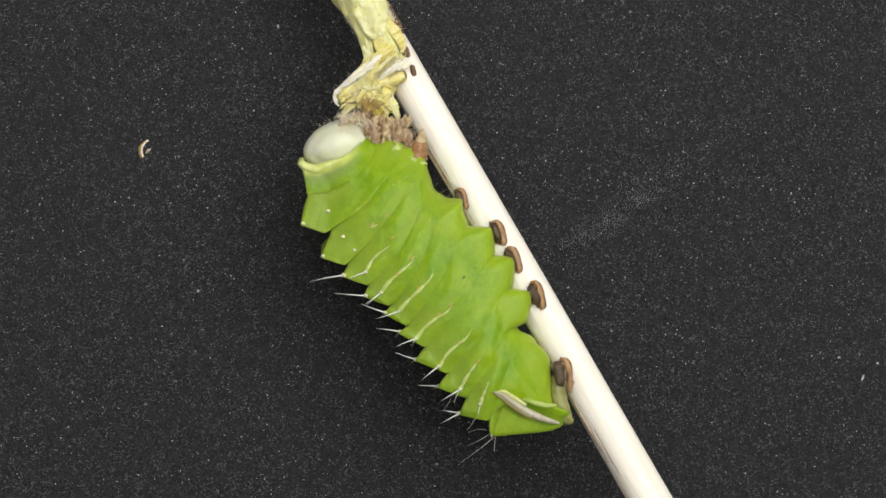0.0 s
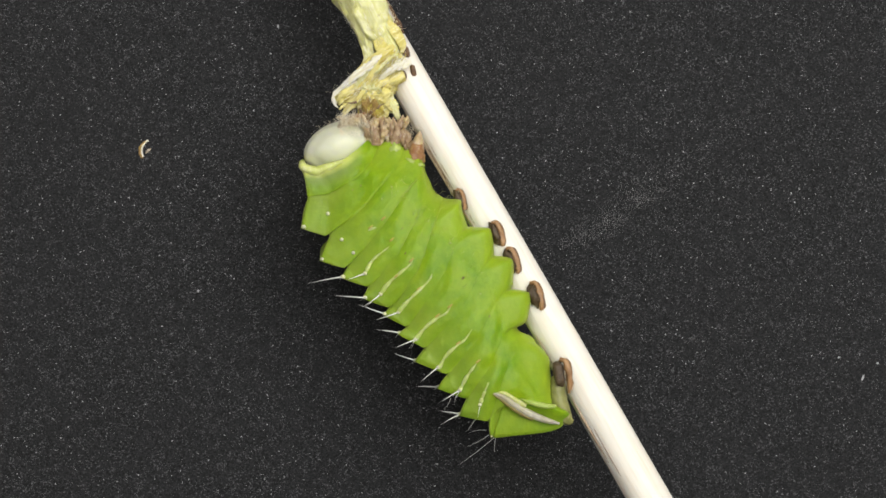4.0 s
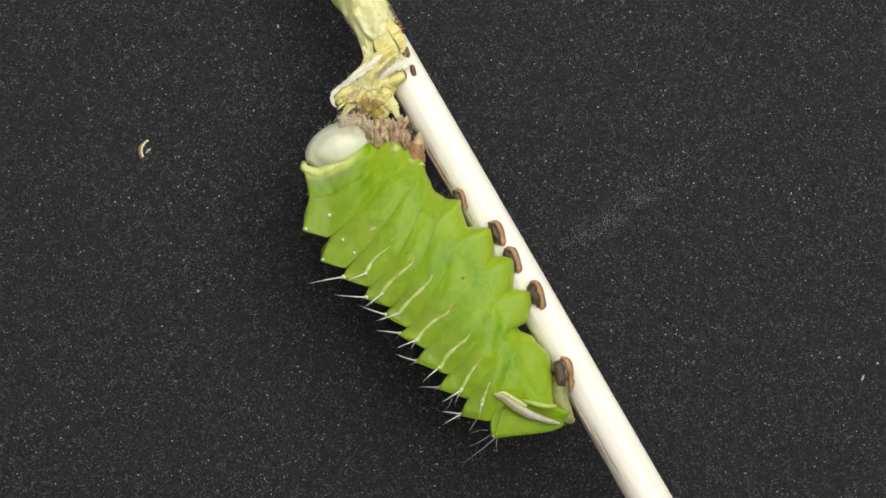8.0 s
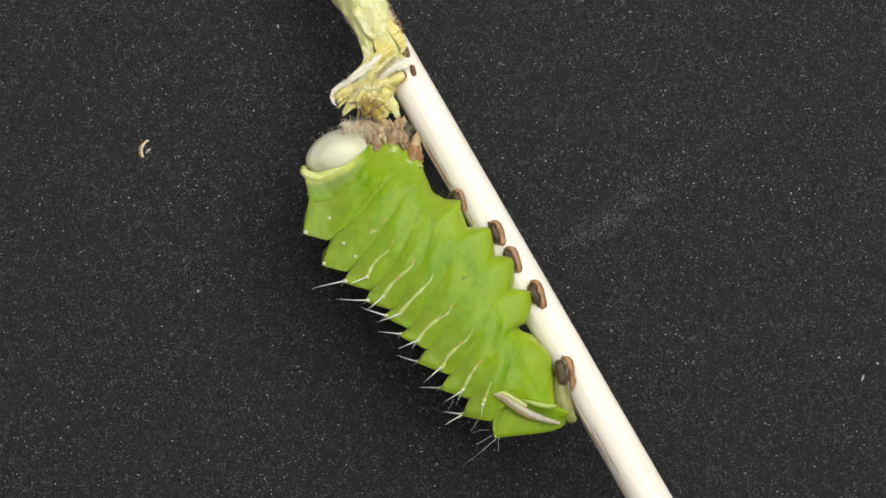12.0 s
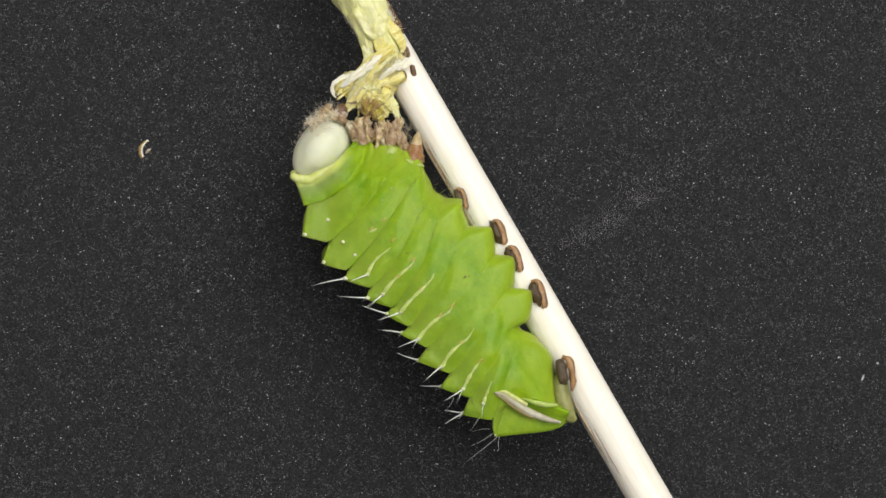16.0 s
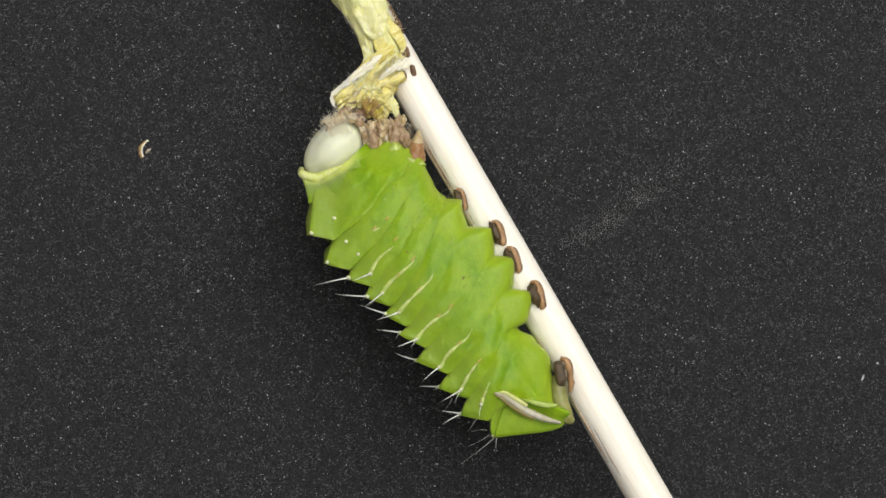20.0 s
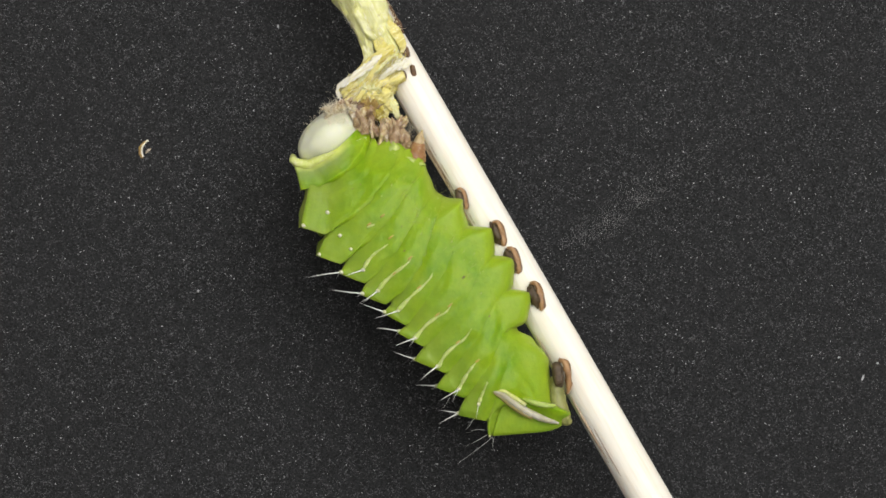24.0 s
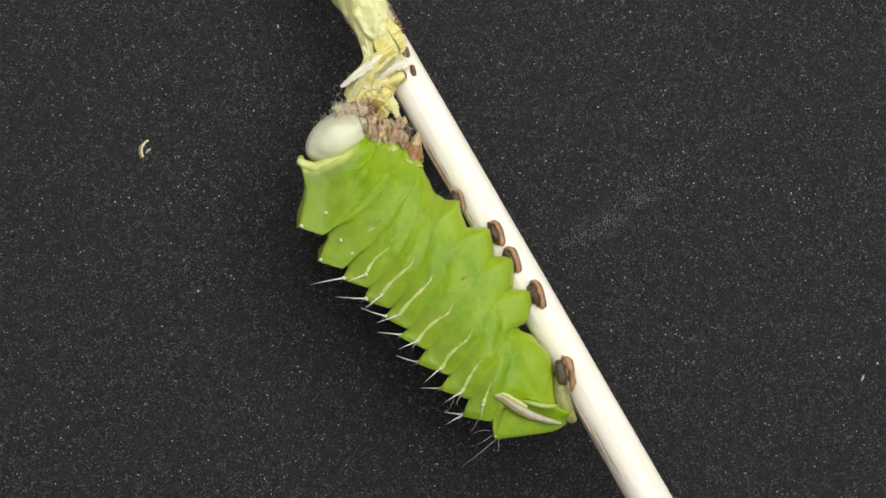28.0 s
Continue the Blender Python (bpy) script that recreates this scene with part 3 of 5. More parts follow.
def collar():
    """The yellow rolled rim round the back of the head."""
    line = []
    for k in range(65):
        a = -math.pi * 0.64 + k / 64 * math.pi * 1.28
        p, _ = surface(1, 0.0, a)
        x, y, d = on_board(p)
        line.append((x + 1, y + 3 - 9 * smooth(1 - abs(a) / 0.8), d - 0.2 * math.copysign(1, a), 10.0 * (0.55 + 0.45 * math.sin(min(abs(a) * 1.25, 1.57)) ** 2) * (0.12 + 0.88 * smooth((2.0 - abs(a)) / 1.1))))
    part("front_rim", *tube(line, 96, 10), COLLAR, PARTS["t1"], "yellow-green rolled rim")


collar()


def tail_end():
    """The last ring with the anal plate, its cream ridge, and the soles of the broad hind claspers."""
    rings = []
    sides = 64
    ends = [(-0.02, 0.9), (-0.005, 0.965), (0.008, 0.99), (0.03, 0.998), (0.07, 1.002), (0.16, 1.004), (0.3, 1.0), (0.5, 1.0), (0.7, 1.0), (0.85, 0.95), (0.94, 0.8), (1.0, 0.4)]
    tip = ("end", (1012, 727), (1011, 737), (1006, 747), (994, 763), 3.0)
    for u, k in ends:
        ring = []
        for j in range(sides):
            a = j / sides * math.tau
            w = math.cos(a)
            s = min((1 + w) / 2 * (1 + 0.065 * smooth(w)), 1.0)
            p = np.array(margin(11, s)) * (1 - u) + ring_point(tip, s) * u
            mid = np.array(margin(11, 0.5)) * (1 - u) + ring_point(tip, 0.5) * u
            half = (RINGS[-1][5] * (1 - u) + tip[5] * u) * k
            p = mid + (p - mid) * k
            ring.append(at(p[0], p[1], lean(mid[1]) + 0.6 + half * math.copysign(girth(a), math.sin(a))))
        rings.append(ring)
    ob = part("tail", *lattice(rings), SKIN, bug, "green tail ring with a cream-edged plate", at(975, 650, lean(650)))
    count = len(ob.data.vertices)
    for key, values in (("fore", [0.0] * count), ("dorsal", [max(math.cos(j % sides / sides * math.tau), 0.0) for j in range(count)])):
        ob.data.attributes.new(key, "FLOAT", "POINT").data.foreach_set("value", values)
    PARTS["tail"] = ob
    dl = lean(720) + 0.6
    for far in (1, -1):
        ridge = [(874, 697, dl + 5.9 * far, 1.0), (887, 701, dl + 5.9 * far, 6.5), (906, 714, dl + 5.4 * far, 8.5), (925, 726, dl + 4.9 * far, 9), (946, 736, dl + 4.6 * far, 8.5), (967, 744, dl + 4.2 * far, 7), (990, 750, dl + 3.3 * far, 3)]
        part("plate_ridge", *tube([(x, y, d - (0.1 + 0.06 * q) * far, q * 0.72) for x, y, d, q in ridge], 60, 20, crumple(3, 4, 0.1)), PLATE, ob, "cream and brown ridge of the tail plate")
        part("plate_fold", *tube([(x + 5, y - 0.75 * q, d - (0.1 + 0.05 * q) * far, q * 0.5) for x, y, d, q in ridge[:4]], 30, 12), COLLAR, ob, "pale yellow-green fold over the ridge")
        part("plate_line", *tube([(x - 3, y + 0.75 * q, d - (0.1 + 0.05 * q) * far, q * 0.36) for x, y, d, q in ridge[:5]], 30, 10, crumple(6, 3, 0.3)), RIDGE_LINE, ob, "brown line along the ridge")
        fringe = [(922, 707, dl + 4.5 * far, 1.5), (942, 714, dl + 4.8 * far, 4.5), (965, 719, dl + 4.8 * far, 5), (984, 719, dl + 4.4 * far, 3)]
        part("clasper_rim", *tube(fringe, 16, 8), HIP, ob, "pale yellow rim")
        flap = PARTS["a8"]
        part("sole", *blob((991, 661, dl + 2.5 * far), 80, (22, 10, 1.1), 24, 16, 0.7, 0.15, 2), SOLE, flap, "dark brown sole")
        part("claw_rim", *tube([(992, 634, dl + 3.0 * far, 4), (1003, 640, dl + 3.2 * far, 5.5), (1009, 660, dl + 3.3 * far, 6), (1011, 682, dl + 3.1 * far, 5), (1008, 694, dl + 2.8 * far, 3)], 40, 12, crumple(4, 5, 0.4)), RIM, flap, "tan claw rim on the wood")
        base = [(984, 664, 6), (987, 680, 13), (990, 700, 15), (994, 718, 15), (1000, 733, 14), (1009, 742, 10), (1017, 745, 3)]
        part("clasper_base", *tube([(x, y, dl + (1.7 if far > 0 else -2.6), r) for x, y, r in base], 60, 24, crumple(7, 3, 0.12)), OLIVE, flap, "olive-brown translucent base")


tail_end()


def belly_foot(owner, x, y, far, turn=0.0, size=1.0):
    """The dark sole of a soft belly leg and its tan claw rim, pressed on the wood."""
    dl = lean(y)
    part("sole", *blob((x - 3.5 * size, y + 2 * size, dl + 2.6 * far), 64 + turn, (23 * size, 9.5 * size, 1.1), 24, 16, 0.85, 0.35, x), SOLE, PARTS[owner], "dark brown sole")
    arc = [(-13, -20, 2.5), (-3, -21, 4.5), (5, -10, 5.5), (10, 6, 5.8), (14, 20, 5), (12, 27, 2.5)]
    ct, st = math.cos(radians(turn)), math.sin(radians(turn))

    def rim(out, thin, dd):
        return [(x + ((p + out) * ct - q * st) * size, y + ((p + out) * st + q * ct) * size, dl + dd * far, r * thin * size) for p, q, r in arc]
    part("claw_rim", *tube(rim(0, 1.0, 2.9), 40, 12, crumple(x, 5, 0.45)), RIM, PARTS[owner], "tan claw rim on the wood")
    part("claw_edge", *tube(rim(5, 0.55, 2.6), 40, 8, crumple(x + 3, 4, 0.3)), DARK, PARTS[owner], "dark brown edge of claws")


for owner, x, y, turn, size in (("a3", 813, 352, 6, 0.72), ("a4", 879, 412, 4, 0.87), ("a5", 906, 459, 4, 0.91), ("a6", 948, 521, 6, 0.98)):
    for far in (1, -1):
        belly_foot(owner, x, y, far, turn, size)


def head():
    """The pale round head with a groove down its middle, brown mouthparts and a fringe of hair."""
    cx, cy, cd = 602, 262, lean(262) + 0.6
    rows, sides, n = [], 40, 24
    ang = radians(-20)
    for i in range(n + 1):
        th = math.pi * (0.001 + 0.998 * i / n)
        row = []
        for j in range(sides):
            ph = j / sides * math.tau
            u, v, w = math.cos(th), math.sin(th) * math.cos(ph), math.sin(th) * math.sin(ph)
            groove = 0.06 * math.exp(-((w - 0.72 - 0.1 * u) / 0.06) ** 2) + 0.05 * math.exp(-(w / 0.05) ** 2)
            k = (1 - groove) * (1 + 0.03 * noise.noise(Vector((u, v, w)) * 1.6))
            a, b = u * 64 * k, v * 43 * k * (1 + 0.1 * u)
            row.append(at(cx + a * math.cos(ang) - b * math.sin(ang), cy + a * math.sin(ang) + b * math.cos(ang), cd + w * 3.9 * k))
        rows.append(row)
    ob = part("head", *lattice(rows), HEAD, bug, "smooth pale grey-green head capsule", at(537, 296, lean(296)))
    PARTS["head"] = ob
    part("mandible", *blob((640, 214, cd + 1.6), -30, (17, 11, 1.0), 14, 10, 0.9, 0.3, 1), AMBER, ob, "amber-brown jaw")
    part("mandible", *blob((632, 218, cd - 1.2), -30, (17, 11, 1.0), 14, 10, 0.9, 0.3, 4), AMBER, ob, "amber-brown jaw")
    part("upper_lip", *blob((620, 216, cd + 0.6), -35, (15, 8, 1.7), 14, 10, 0.9, 0.3, 2), DARK, ob, "dark brown upper lip")
    part("lower_lip", *blob((663, 226, cd + 1.2), -20, (16, 13, 1.7), 14, 10, 0.9, 0.35, 7), DARK, ob, "dark brown lower mouthparts")
    part("feeler", *tube([(616, 224, cd + 2.4, 3.5), (610, 215, cd + 2.7, 3), (603, 210, cd + 2.8, 2), (598, 211, cd + 2.8, 0.8)], 12, 8), TAN, ob, "short tan feeler")
    part("palp", *tube([(650, 232, cd + 2.7, 5), (648, 218, cd + 3.1, 4), (645, 206, cd + 3.1, 2)], 12, 8), TAN, ob, "short tan palp")
    for x, y, lie, ln, wd, dd, stuff in ((612, 222, -30, 13, 5, 2.2, BONE), (630, 217, -10, 14, 7, 2.4, TAN), (650, 222, 40, 13, 7, 2.5, BONE), (660, 236, 80, 12, 8, 2.4, MAUVE), (648, 210, -20, 12, 6, 1.8, MAUVE)):
        part("mouth_fold", *blob((x, y, cd + dd), lie, (ln, wd, 0.8), 28, 22, 0.95, 0.25, x * 0.31), stuff, ob, "tan and cream soft mouth skin")
    part("cheek_fold", *tube([(598, 226, cd + 1.2, 2), (606, 221, cd + 1.4, 4), (618, 217, cd + 1.6, 5), (634, 216, cd + 1.5, 5), (650, 222, cd + 1.4, 4)], 60, 24, crumple(8, 5, 0.16)), BONE, ob, "pale creased skin fold over the mouth")
    part("cheek_fold", *tube([(640, 226, cd + 2.2, 5), (652, 223, cd + 2.4, 7), (664, 227, cd + 2.4, 7), (670, 236, cd + 2.0, 5)], 44, 20, crumple(3, 5, 0.25)), BONE, ob, "pale creased skin fold beside the mouth")
    rnd = random.Random(8)
    hairs = []
    for k in range(470):
        s = rnd.random()
        if k < 90:
            # short down along the brow
            x, y, long = 560 + 60 * s + rnd.gauss(0, 3), 246 - 30 * math.sin(min(s * 1.9, 1.57)) + rnd.gauss(0, 3), rnd.uniform(2, 6)
            a = radians(-118 + 24 * s + rnd.gauss(0, 14))
        else:
            # tufts round the mouth
            x, y, long = 606 + 52 * s + rnd.gauss(0, 4), 214 + 24 * s * rnd.random() + rnd.gauss(0, 4), rnd.uniform(7, 23)
            long *= 0.4 + 0.6 * min(1.0, 2.2 * s)
            a = radians(-100 + 30 * s + rnd.gauss(0, 24))
        hairs.append(strand(at(x, y, cd + rnd.uniform(0.5, 3.7)), (math.cos(a), math.sin(a), rnd.uniform(-0.4, 0.5)), long, rnd.uniform(0.1, 0.18) if k < 90 else rnd.uniform(0.13, 0.26), rnd.uniform(-6, 6), 7))
    for k in range(150):
        # fine hair that lies on the front of the head before the mouth
        x, y = rnd.uniform(606, 644), rnd.uniform(216, 246)
        a = radians(-112 + rnd.gauss(0, 16))
        hairs.append(strand(at(x, y, cd + 3.0 + 0.02 * (y - 216)), (math.cos(a), math.sin(a), 0.1), rnd.uniform(8, 18), rnd.uniform(0.14, 0.3), rnd.uniform(-5, 5), 7))
    tagged(part("face_hair", *joined(hairs), FACE_HAIR, ob, "soft cream hair round the mouth"), kind="stuff")


head()


def true_leg(turn, base, knee, tip, dd, owner, material, stout=1.0):
    """A small horny walking leg in two joints, on the soft hip of its ring."""
    def rough(s, a):
        return 1 + 0.2 * noise.noise(Vector((math.cos(a) * 2 + base[0], math.sin(a) * 2, s * 4)))
    if material is AMBER:
        part("hip_rim", *blob((base[0] - 3, base[1] + 7, dd + 0.5), turn + 100, (14 * stout, 5.0 * stout, 0.8), 22, 14, 0.85, 0.3, base[0]), HIP, owner, "pale yellow-green rim of the hip")
    part("thigh", *tube([(base[0], base[1] + 4, dd - 0.1, 12.0 * stout), (base[0] * 0.6 + knee[0] * 0.4, base[1] * 0.6 + knee[1] * 0.4, dd + 0.1, 10.4 * stout), (*knee, dd + 0.2, 7.4 * stout)], 24, 20, rough), material, owner, "brown horny joint")
    part("shin", *tube([(knee[0], knee[1] + 3, dd + 0.2, 7.6 * stout), (tip[0] * 0.5 + knee[0] * 0.5, tip[1] * 0.5 + knee[1] * 0.5, dd + 0.1, 4.6 * stout), (*tip, dd - 0.2, 0.8)], 18, 16, rough), TAN if material is AMBER else material, owner, "tan horny claw joint")


def legs():
    for far in (1, -1):
        o = lean(270) + 0.6
        true_leg(-80, (735, 281), (739, 254), (744, 231), o + 3.2 * far, PARTS["t3"], AMBER, 1.42)
        true_leg(-78, (698, 250), (704, 232), (694, 208), o + 2.9 * far, PARTS["t2"], MAUVE, 0.9)
        true_leg(-70, (668, 254), (668, 238), (654, 214), o + 3.0 * far, PARTS["t1"], MAUVE, 0.75)
        # soft nubs of the hips
        for owner, x, y, lie, ln, wd in (("t2", 699, 270, 84, 21, 14), ("t3", 720, 287, 25, 16, 7)):
            part("hip_nub", *blob((x, y, o + 2.7 * far), lie, (ln, wd, 1.5), 24, 18, 1.0, 0.25, x * 0.21), HIP, PARTS[owner], "pale green soft nub of the hip")
        for owner, x, y, lie, ln, wd, stuff in (("t2", 714, 244, 70, 19, 12, MAUVE), ("t2", 680, 238, 100, 19, 10, TAN), ("t2", 706, 226, 100, 17, 8, MAUVE), ("t2", 724, 262, 60, 13, 10, MAUVE), ("t2", 690, 222, 60, 13, 8, TAN), ("t2", 698, 240, 20, 15, 9, MAUVE), ("t2", 664, 232, 40, 14, 9, MAUVE), ("t2", 716, 218, 110, 12, 6, TAN)):
            part("leg_pad", *blob((x, y, o + 2.4 * far), lie, (ln, wd * 0.9, 0.9), 30, 24, 0.95, 0.6, x * 0.37), stuff, PARTS[owner], "mauve-brown soft pad between the legs")
        for x, y, lie, ln, wd, stuff in ((658, 240, 70, 17, 11, MAUVE), (666, 224, 110, 16, 9, TAN), (676, 246, 80, 16, 11, MAUVE), (652, 226, 60, 13, 8, BONE), (680, 228, 95, 15, 8, MAUVE), (664, 254, 30, 14, 8, TAN)):
            part("throat_fold", *blob((x, y, o + 2.0 * far), lie, (ln, wd, 1.0), 30, 24, 0.95, 0.5, x * 0.29), stuff, PARTS["t1"], "mauve and tan soft throat skin")
        turn = random.Random(31 + far)
        for k in range(6):
            x, y, stuff = 664 + 10.0 * k + turn.uniform(-4, 4), 246 + 1.0 * k + turn.uniform(-6, 6), (TAN, MAUVE, BONE, MAUVE, DARK)[k % 5]
            dx, high, wide = turn.uniform(-14, 10), turn.uniform(16, 34), turn.uniform(1.6, 3.4)
            part("leg_joint", *tube([(x, y + 4, o + 2.9 * far, wide), (x + dx * 0.5, y - high * 0.4, o + 3.3 * far, wide * 1.1), (x + dx * 0.3, y - high * 0.75, o + 3.1 * far, wide * 0.6), (x + dx, y - high, o + 2.9 * far, 0.5)], 26, 12, crumple(k, 4, 0.4)), stuff, PARTS["t2"], "tan and brown jointed foreleg")
    rnd = random.Random(5)
    for x0, x1, y0, count, material in ((640, 722, 236, 60, TANHAIR), (650, 740, 240, 44, DARK), (604, 680, 224, 44, TANHAIR), (690, 745, 258, 24, TANHAIR), (724, 748, 262, 20, FACE_HAIR), (640, 735, 228, 110, FACE_HAIR)):
        hairs = []
        for k in range(count):
            a = radians(rnd.gauss(-97, 30))
            x = rnd.uniform(x0, x1)
            hairs.append(strand(at(x, y0 + 8 + rnd.gauss(0, 9), lean(250) + rnd.uniform(-1.0, 4.6)), (math.cos(a), math.sin(a), rnd.uniform(-0.8, 1.0)), rnd.uniform(7, 22), rnd.uniform(0.11, 0.32), rnd.uniform(-10, 10), 8))
        tagged(part("leg_hair", *joined(hairs), material, PARTS["t2"], "tan and brown hair on the legs"), kind="stuff")
    for owner, box, count, mid_a in (("a2", (752, 800, 342, 362), 16, -60), ("a1", (700, 770, 330, 350), 20, -50)):
        hairs = []
        for k in range(count):
            a = radians(rnd.gauss(mid_a, 30))
            hairs.append(strand(at(rnd.uniform(*box[:2]), rnd.uniform(*box[2:]), lean(box[2]) + rnd.uniform(1, 5)), (math.cos(a), math.sin(a), 0.4), rnd.uniform(7, 14), 0.09, rnd.uniform(-4, 4), 8))
        tagged(part("body_hair", *joined(hairs), COLLAR, PARTS[owner], "fine pale hair"), kind="stuff")

    # long fine curved hairs under the tail
    for x, y, wx, wy, long, bend in ((863, 762, -0.97, -0.2, 30, -12), (868, 770, -0.8, 0.6, 42, 6), (878, 774, -0.75, 0.66, 78, 4), (880, 775, -0.2, 0.98, 26, -4), (846, 742, -0.85, 0.5, 20, -8), (800, 706, -0.3, 0.95, 24, 6), (842, 745, -0.4, 0.9, 24, 5)):
        part("bristle", *strand(at(x, y, lean(y) + 1.5), (wx, wy, 0.5), long, 0.5, bend, 10), BRISTLE, PARTS["a8"])

    # small dark pores, and pale dabs painted as glints of light on the flank
    for i, x, y, size, stuff in ((5, 719, 447, 2.4, DARK), (7, 820, 493, 3.2, DARK), (4, 712, 404, 1.6, DARK), (3, 694, 331, 1.6, SPOT), (5, 760, 390, 2.6, STRIPE), (6, 797, 431, 2.4, STRIPE), (6, 801, 424, 1.8, STRIPE), (2, 640, 330, 1.8, RIDGE_LINE), (2, 626, 338, 1.6, RIDGE_LINE),
                                 (8, 852, 520, 1.8, STRIPE), (9, 868, 560, 1.8, DARK), (3, 676, 352, 1.6, STRIPE), (4, 736, 372, 1.8, STRIPE), (8, 806, 506, 1.4, DARK)):
        x, y, d = on_board(surface(i, *find(i, x, y))[0])
        part("pore" if stuff in (DARK, RIDGE_LINE) else "glint", *blob((x, y, d + 0.02), -50, (size * 1.0, size * 0.45, 0.05), 10, 8, 1, 0.4, x), stuff, PARTS[RINGS[i][0]], "tiny brown pore" if stuff in (DARK, RIDGE_LINE) else "tiny pale fleck")
    for owner, i, x0, x1, y0, y1, count in (("t3", 3, 690, 740, 318, 360, 26), ("a1", 4, 715, 765, 350, 400, 26), ("a2", 5, 745, 785, 365, 420, 24), ("a3", 6, 780, 815, 395, 460, 22), ("a4", 7, 815, 850, 440, 510, 20)):
        hairs = []
        for k in range(count):
            p = surface(i, *find(i, rnd.uniform(x0, x1), rnd.uniform(y0, y1)))[0]
            a = radians(rnd.gauss(-55, 25))
            hairs.append(strand(p, (math.cos(a), math.sin(a), 0.5), rnd.uniform(4, 9), rnd.uniform(0.07, 0.13), rnd.uniform(-3, 3), 5))
        tagged(part("body_hair", *joined(hairs), COLLAR, PARTS[owner], "fine pale hair"), kind="stuff")


legs()


# ---- the wilted leaf on the stick
leaf = thing("wilted_leaf", at(690, 120, lean(120)), "wilted yellow-green leaf rolled round the top of the stick, gnawed below", "leaf")


def ribbon(pts, curl=0.4, seed=0.0, steps=28, ragged=0.25):
    """A torn strip of leaf through (x, y, d, half width, tilt in degrees), hollow across and creased along, with real thickness."""
    line = spline(pts, steps)
    rings = []
    for i, (x, y, d, wide, tilt) in enumerate(line):
        nx, ny = line[min(i + 1, steps - 1)][:2] - line[max(i - 1, 0)][:2]
        size = math.hypot(nx, ny) or 1.0
        nx, ny = -ny / size, nx / size
        ct, st = math.cos(radians(tilt)), math.sin(radians(tilt))
        s = i / (steps - 1)
        left = wide * (1 + ragged * noise.noise(Vector((s * 7, seed, 1))) + ragged * 0.6 * noise.noise(Vector((s * 23, seed, 2))))
        right = wide * (1 + ragged * noise.noise(Vector((s * 7, seed, 5))) + ragged * 0.6 * noise.noise(Vector((s * 23, seed, 6))))
        front, rear = [], []
        for j in range(9):
            v = j / 4 - 1
            across = v * (left if v < 0 else right)
            crease = noise.noise(Vector((seed * 3.1, s * 2, 1))) * 0.6
            lift = curl * wide * (1 - abs(v - crease)) - wide * 0.5 * abs(noise.noise(Vector((v * 1.9 + seed, s * 2.6, 9)))) + wide * 0.25 * noise.noise(Vector((v * 5 + seed, s * 9, 4)))
            b, h = across * ct - lift * st, (across * st + lift * ct) / 15
            front.append(at(x + nx * b, y + ny * b, d + h))
            rear.append(at(x + nx * b * 0.97, y + ny * b * 0.97, d + h - 0.09))
        rings.append(front + list(reversed(rear)))
    return lattice(rings)


